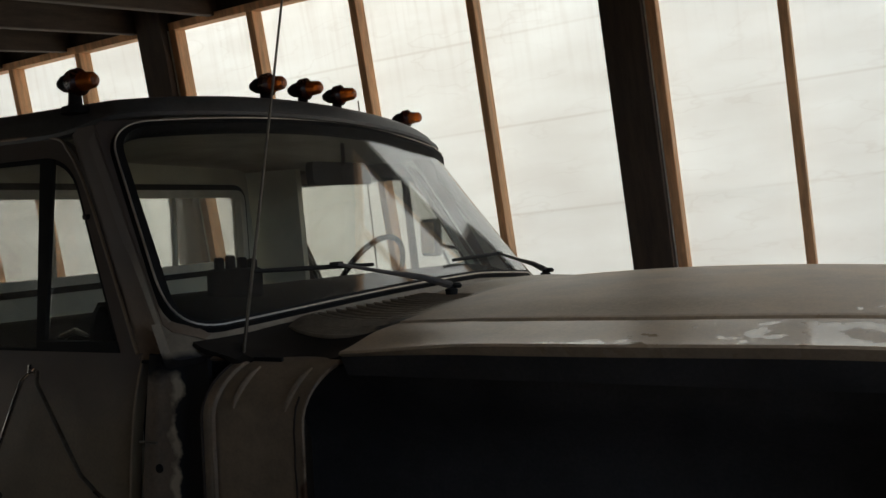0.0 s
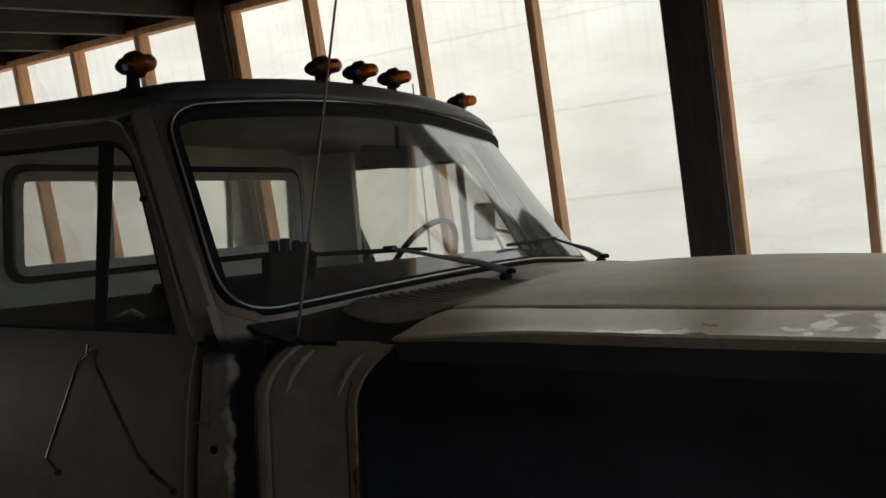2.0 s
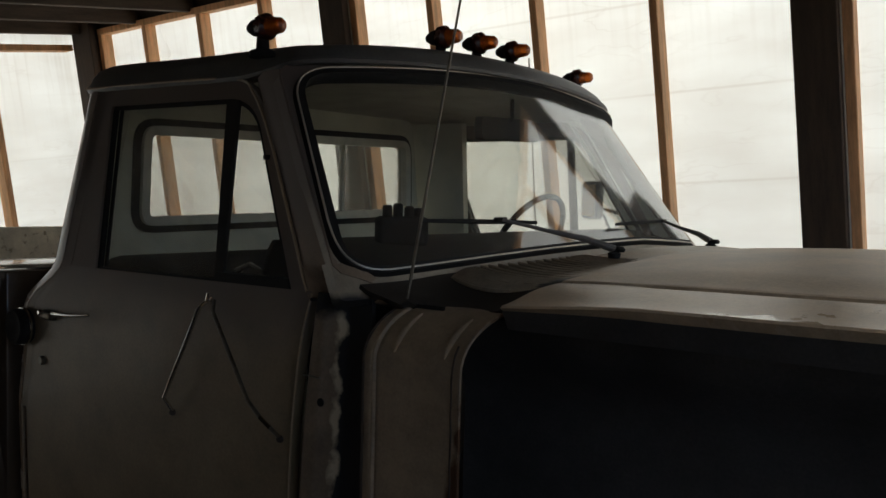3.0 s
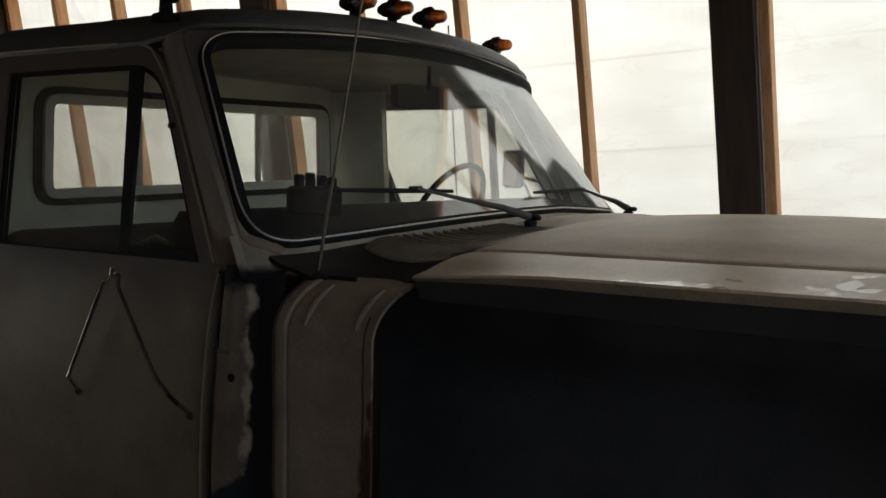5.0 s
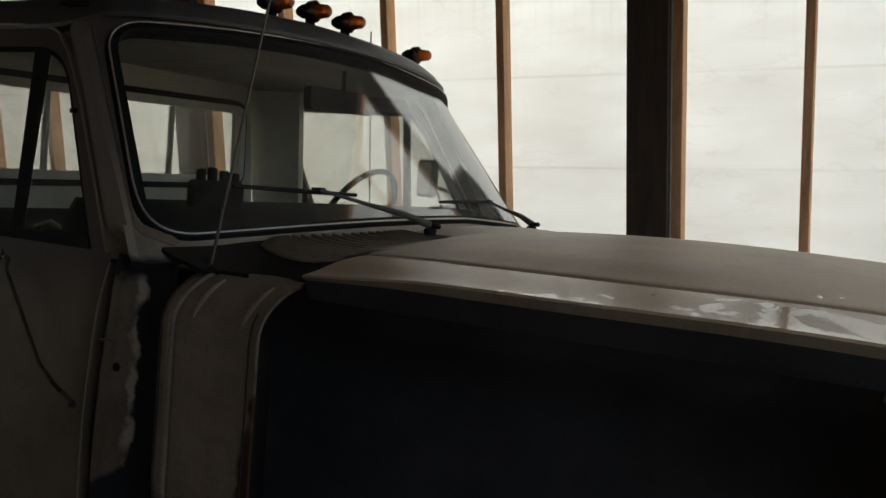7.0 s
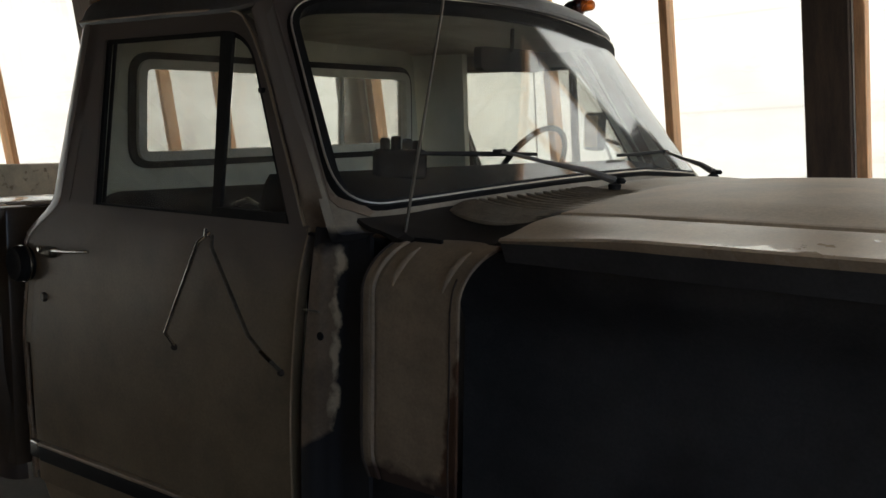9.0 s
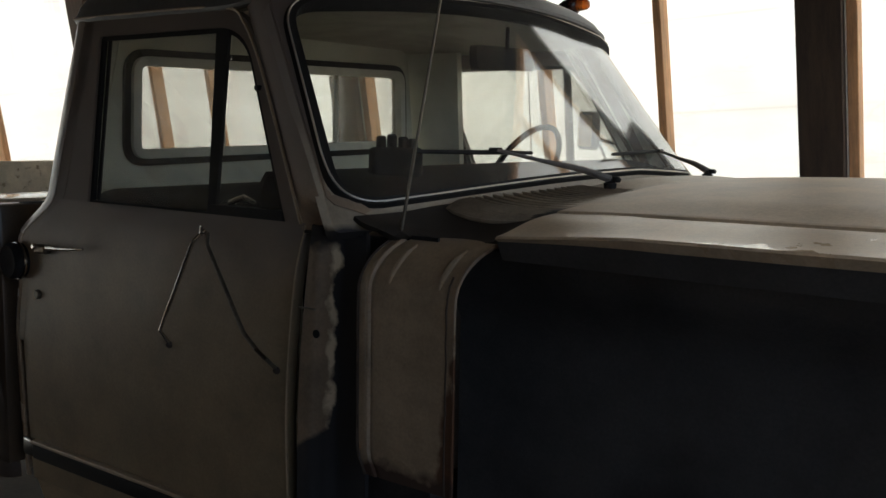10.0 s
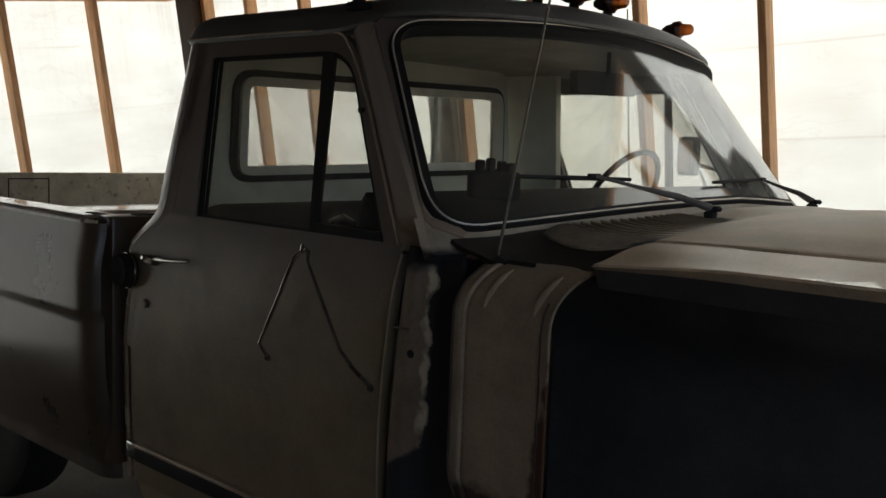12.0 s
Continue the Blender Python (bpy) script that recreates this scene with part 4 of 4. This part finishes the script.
def bed():
    def flank(u, v):
        z = lerp(0.37, 1.15, v)
        y = -0.062 + 0.06 * smoothstep(0.80, 0.37, z) ** 1.5 - 0.012 * smoothstep(0.868, 0.880, z) + 0.020 * smoothstep(1.0, 1.15, z)
        t = max(0.0, (u - 0.94) / 0.06)
        a = t * math.pi / 2
        x = lerp(-3.16, -1.252, min(1.0, u / 0.94)) + 0.070 * math.sin(a)
        return Vector((x, y + 0.045 * (1 - math.cos(a)), z))
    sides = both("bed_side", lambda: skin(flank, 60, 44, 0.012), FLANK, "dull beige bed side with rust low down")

    def rail(u, v):
        a = lerp(-0.5, math.pi / 2, min(1, v * 2))
        y = -0.030 - 0.022 * math.cos(a) if v < 0.5 else lerp(-0.030, 0.055, (v - 0.5) * 2)
        return Vector((lerp(-3.16, -1.258, u), y, 1.150 + 0.022 * math.sin(a) if v < 0.5 else 1.172))
    both("rail", lambda: skin(rail, 20, 12, 0.012), RAIL, "shiny bed rail with stake pockets", sides)
    for x in (-1.30, -2.2, -3.0):
        both("stake_pocket", lambda: plate(rounded([(x - 0.035, 0.0, 0.01), (x + 0.035, 0.0, 0.01), (x + 0.035, 0.032, 0.01), (x - 0.035, 0.032, 0.01)], 3), lambda a, b, d: Vector((a, b, 1.1735 + d)), -0.02), BLACK, "", sides)
    gate = part("tailgate", box((-3.155, 0.06, 0.72), (-3.115, WIDTH - 0.06, 1.205), 0.008), WORN, truck, "worn white-painted tailgate")
    part("panel_frame", ring([(0.55, 0.98), (0.75, 0.98), (0.75, 1.18), (0.55, 1.18)], [(0.556, 0.986), (0.744, 0.986), (0.744, 1.174), (0.556, 1.174)], lambda a, b, d: Vector((-3.113 + d, a, b)), -0.004), OLDWOOD, gate)
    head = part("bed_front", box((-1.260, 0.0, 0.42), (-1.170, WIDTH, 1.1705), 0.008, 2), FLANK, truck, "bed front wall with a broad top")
    part("stake_pocket", plate(rounded([(-1.232, 0.09, 0.014), (-1.187, 0.09, 0.014), (-1.187, 0.17, 0.014), (-1.232, 0.17, 0.014)], 3), lambda a, b, d: Vector((a, b, 1.1725 + d)), -0.02), BLACK, head)
    part("cap", box((-1.58, 0.03, 1.150), (-1.262, WIDTH - 0.03, 1.1715), 0.006), RAIL, head, "broad shiny cap on the bed front")
    part("bed_floor", box((-3.115, 0.0, 0.69), (-1.215, WIDTH, 0.72), 0.004), OLDWOOD, truck, "old plank bed floor")
    part("frame_rail", box((-3.1, 0.35, 0.45), (1.35, 0.45, 0.60), 0.01), BLACK, truck, "black chassis rail")
    part("frame_rail", box((-3.1, WIDTH - 0.45, 0.45), (1.35, WIDTH - 0.35, 0.60), 0.01), BLACK, truck, "black chassis rail")


def wheel(x, y):
    turn = Matrix.Translation((x, y, 0.37)) @ Matrix.Rotation(radians(90), 4, "X")
    w = part("wheel", lathe([(-0.09, 0.22), (-0.1, 0.30), (-0.085, 0.355), (-0.05, 0.37), (0.05, 0.37), (0.085, 0.355), (0.1, 0.30), (0.09, 0.22)], turn, 32), RUBBER, truck, "black tyre")
    part("rim", lathe([(-0.07, 0.215), (-0.06, 0.20), (-0.02, 0.1), (0.02, 0.1), (0.06, 0.20), (0.07, 0.215)], turn, 24), STEEL, w)


def marker_lamp(x, y, z, yaw):
    m = pose(x, y, z - 0.004, 0, 90, yaw) @ Matrix.Scale(0.88, 4)
    lamp = part("marker_lamp", lathe([(-0.070, 0.003), (-0.066, 0.012), (-0.048, 0.022), (-0.026, 0.026), (-0.018, 0.024)], m, 18), BLACK, truck, "dark cone-shaped cab marker lamp")
    part("collar", lathe([(-0.020, 0.026), (-0.016, 0.034), (0.006, 0.036), (0.012, 0.030), (0.016, 0.025)], m, 20), REDDISH, lamp, "dark red collar")
    ribs = [(0.014 + 0.0035 * k, (0.0255 if k % 2 else 0.0235) - 0.0004 * k) for k in range(13)] + [(0.061, 0.015), (0.064, 0.006)]
    part("lens", lathe(ribs, m, 18), AMBER, lamp, "ribbed amber lens")
    part("foot", lathe([(-0.075, 0.034), (-0.060, 0.030), (-0.055, 0.016), (-0.025, 0.014)], pose(x - 0.012, y, z), 14), BLACK, lamp)


def wiper(px, y, mid, left, right):
    p = Vector((px, y, 1.294))
    q = screen(*mid, 0.012)
    arm = part("wiper", tube([p, p.lerp(q, 0.25) + Vector((0, 0, 0.006)), p.lerp(q, 0.6) + Vector((0, 0, 0.002)), q], [0.010, 0.008, 0.005, 0.004]), STEEL, truck, "dark grey wiper arm")
    a, b = screen(*left, 0.010), screen(*right, 0.010)
    part("blade", tube([a, a.lerp(b, 0.5), b], [0.0045, 0.006, 0.0045], 6), RUBBER, arm)
    part("clip", box(q - Vector((0.006, 0.022, 0.004)), q + Vector((0.006, 0.022, 0.005)), 0.002), RUBBER, arm)
    part("pivot", join(lathe([(-0.022, 0.014), (-0.010, 0.016), (-0.006, 0.009), (0.002, 0.009)], Matrix.Translation(p)), lathe([(-0.007, 0.010), (0.0, 0.013), (0.006, 0.008)], Matrix.Translation(p + Vector((0.012, 0.006, 0))))), RUBBER, arm)


def fittings():
    for x, y, z in ((-0.29, 0.15, 1.802), (-0.185, 0.710, 1.851), (-0.185, 0.885, 1.859), (-0.185, 1.063, 1.860), (-0.262, 1.618, 1.845)):
        marker_lamp(x, y, z, 0)
    wiper(0.378, 0.652, (0.255, 0.170), (0.106, 0.195), (0.335, 0.142))
    wiper(0.354, 1.340, (0.800, 0.152), (0.575, 0.115), (0.815, 0.158))
    part("antenna", tube([(0.209, 0.068, 1.165), (0.212, 0.070, 1.200), (0.313, 0.074, 1.73), (0.387, 0.077, 2.12)], [0.008, 0.0035, 0.0025, 0.002], 8), BRACE, truck, "thin radio antenna on the cowl")
    braces = (((-0.284, -0.010, 1.172), (-0.303, -0.030, 1.148), (-0.422, -0.034, 0.928), (-0.424, -0.004, 0.888)), ((-0.276, -0.010, 1.165), (-0.256, -0.030, 1.143), (-0.136, -0.034, 0.962), (-0.097, -0.034, 0.933), (-0.070, -0.030, 0.914), (-0.064, -0.004, 0.886)))
    for pts in braces:
        m = part("mirror_brace", tube(pts, 0.0045), BRIGHT if pts[-1][0] < -0.3 else BRACE, truck, "bare bent mirror brace on the door")
        part("foot", lathe([(0, 0.008), (0.004, 0.008), (0.009, 0.005)], pose(*pts[-1], 90, 0, 0), 12), RUST, m)
        if len(pts) > 4:
            part("elbow", tube([Vector(p) + Vector((0, -0.001, 0)) for p in pts[-3:-1]], 0.0048), BRIGHT, m, "bright worn elbow")
        else:
            part("clip", tube([(-0.287, -0.004, 1.158), (-0.287, -0.022, 1.166), (-0.283, -0.022, 1.182)], 0.004), BRIGHT, m, "bright clip at the joint of the braces")
    h = part("door_handle", tube([(-0.905, -0.022, 1.076), (-0.884, -0.034, 1.080), (-0.80, -0.036, 1.0845), (-0.728, -0.030, 1.090)], [0.006, 0.0055, 0.005, 0.0035]), CHROME, truck, "dull chrome door handle")
    part("escutcheon", box((-0.975, -0.020, 1.056), (-0.918, 0.012, 1.082), 0.008, 3), BRACE, h)
    part("push_button", lathe([(0, 0.008), (0.008, 0.008), (0.010, 0.005)], pose(-0.962, -0.018, 1.076, 90, 0, 0), 12), BRIGHT, h, "bright push button")
    part("key_lock", lathe([(0, 0.013), (0.006, 0.013), (0.010, 0.009)], pose(-0.985, 0.001, 0.942, 90, 0, 0), 14), BRACE, truck, "small round door lock")
    cap = part("fuel_cap", lathe([(-0.02, 0.03), (0.0, 0.048), (0.03, 0.050), (0.040, 0.044), (0.036, 0.030), (0.030, 0.012)], pose(-1.068, 0.002, 1.027, 90, 0, -4), 26), BLACK, truck, "black fuel filler cap on the cab corner")
    part("rim", tube([pose(-1.068, 0.002, 1.027, 90, 0, -4) @ Vector((0.049 * math.cos(a), 0.049 * math.sin(a), 0.012)) for a in (2 * math.pi * k / 28 for k in range(28))], 0.005, 8, True), CHROME, cap)
    turn = pose(-0.376, 1.965, 1.406, 0, 0, -22)
    back = box((-0.056, -0.010, -0.075), (0.056, 0.022, 0.075), 0.024, 5)
    back.transform(turn)
    mirror = part("far_mirror", back, RUBBER, truck, "rectangular mirror with a tan panel in a dark frame")
    pane = plate(rounded([(-0.040, -0.062, 0.014), (0.036, -0.062, 0.014), (0.036, 0.062, 0.014), (-0.040, 0.062, 0.014)], 4), lambda a, b, d: turn @ Vector((a, -0.0125 + d, b)), 0.004)
    part("tan_panel", pane, TAN, mirror, "tan panel")
    part("arm", tube([(-0.312, 1.95, 1.372), (-0.20, 1.93, 1.352), (-0.08, 1.76, 1.20)], 0.007), RUBBER, mirror)
    part("arm", tube([(-0.312, 1.95, 1.350), (-0.15, 1.78, 1.20)], 0.006), RUBBER, mirror)
    part("whip_antenna", tube([(-0.50, 1.765, 1.20), (-0.528, 1.765, 1.55), (-0.56, 1.765, 1.95)], 0.003), STEEL, truck, "thin whip antenna on the far side")


def inside():
    def dash(u, v):
        front = screen(lerp(0.0, 1.0, u), 0.0, -0.035)
        back = Vector((-0.17, MID + (2 * u - 1) * 0.84, 1.305))
        if v < 0.7:
            p = front.lerp(back, v / 0.7)
            p.z += 0.022 * math.sin(math.pi * v / 0.7)
            return p
        a = (v - 0.7) / 0.3
        return back + Vector((-0.03 * math.sin(a * math.pi), 0, -0.20 * a ** 1.3))
    part("dash", skin(dash, 28, 20, 0.010), VINYL, truck, "dark padded dashboard top")
    seat = part("bench_seat", box((-0.90, 0.10, 0.72), (-0.74, WIDTH - 0.10, 1.228), 0.05, 4), VINYL, truck, "dark vinyl bench seat")
    part("cushion", box((-0.75, 0.10, 0.66), (-0.25, WIDTH - 0.10, 0.82), 0.05, 4), VINYL, seat)
    part("cab_floor", box((-0.98, 0.06, 0.40), (0.10, WIDTH - 0.06, 0.44)), BLACK, truck, "dark cab floor")
    t = pose(-0.33, 1.400, 1.24, 0, -62, 0)
    w = part("steering_wheel", tube([t @ Vector((0.2 * math.cos(a), 0.2 * math.sin(a), 0)) for a in (2 * math.pi * k / 48 for k in range(48))], 0.010, 8, True), VINYL, truck, "thin-rimmed steering wheel")
    part("hub", lathe([(-0.05, 0.03), (0.01, 0.05), (0.02, 0.04)], t), VINYL, w)
    part("spoke", tube([t @ Vector((0, -0.2, 0)), t @ Vector((0, 0.2, 0))], 0.009), VINYL, w)
    part("column", tube([t @ Vector((0, 0, -0.04)), t @ Vector((0, 0, -0.4))], 0.025), VINYL, w)
    v = part("rear_view_mirror", plate(rounded([(0.81, 1.571, 0.022), (1.13, 1.582, 0.022), (1.12, 1.648, 0.02), (0.83, 1.640, 0.02)], 4), lambda a, b, d: Vector((-0.115 + d - 0.25 * (b - 1.556), a, b)), -0.025), VINYL, truck, "dark rear-view mirror")
    part("stem", tube([(-0.13, 0.98, 1.635), (-0.13, 0.98, 1.70)], 0.006), VINYL, v)


def cup_rack():
    """A black moulded holder with four stubby prongs, on the dash."""
    rack = thing("phone_holder", "black moulded plastic holder with four prongs on the dash", "holder", SLOPE @ pose(0.005, 0.305, 1.296, 0, 0, -30))
    part("body", box((-0.022, -0.062, -0.004), (0.022, 0.062, 0.066), 0.012, 3), BLACK, rack)
    for y, h in ((-0.036, 0.092), (-0.010, 0.096), (0.018, 0.090), (0.042, 0.086)):
        part("prong", box((-0.014, y - 0.009, 0.055), (0.014, y + 0.009, h), 0.006, 3), BLACK, rack)


dirt_floor()
shed()
roof()
cab()
windscreen()
nose()
bed()
for wx, wy in ((0.95, 0.17), (0.95, WIDTH - 0.17), (-2.25, 0.17), (-2.25, WIDTH - 0.17)):
    wheel(wx, wy)
fittings()
inside()
cup_rack()

# window panes let the daylight through
for ob in bpy.data.objects:
    if ob.type == "MESH" and ob.data.materials and ob.data.materials[0] in (GLASS, REAR, SCREEN):
        ob.visible_shadow = False
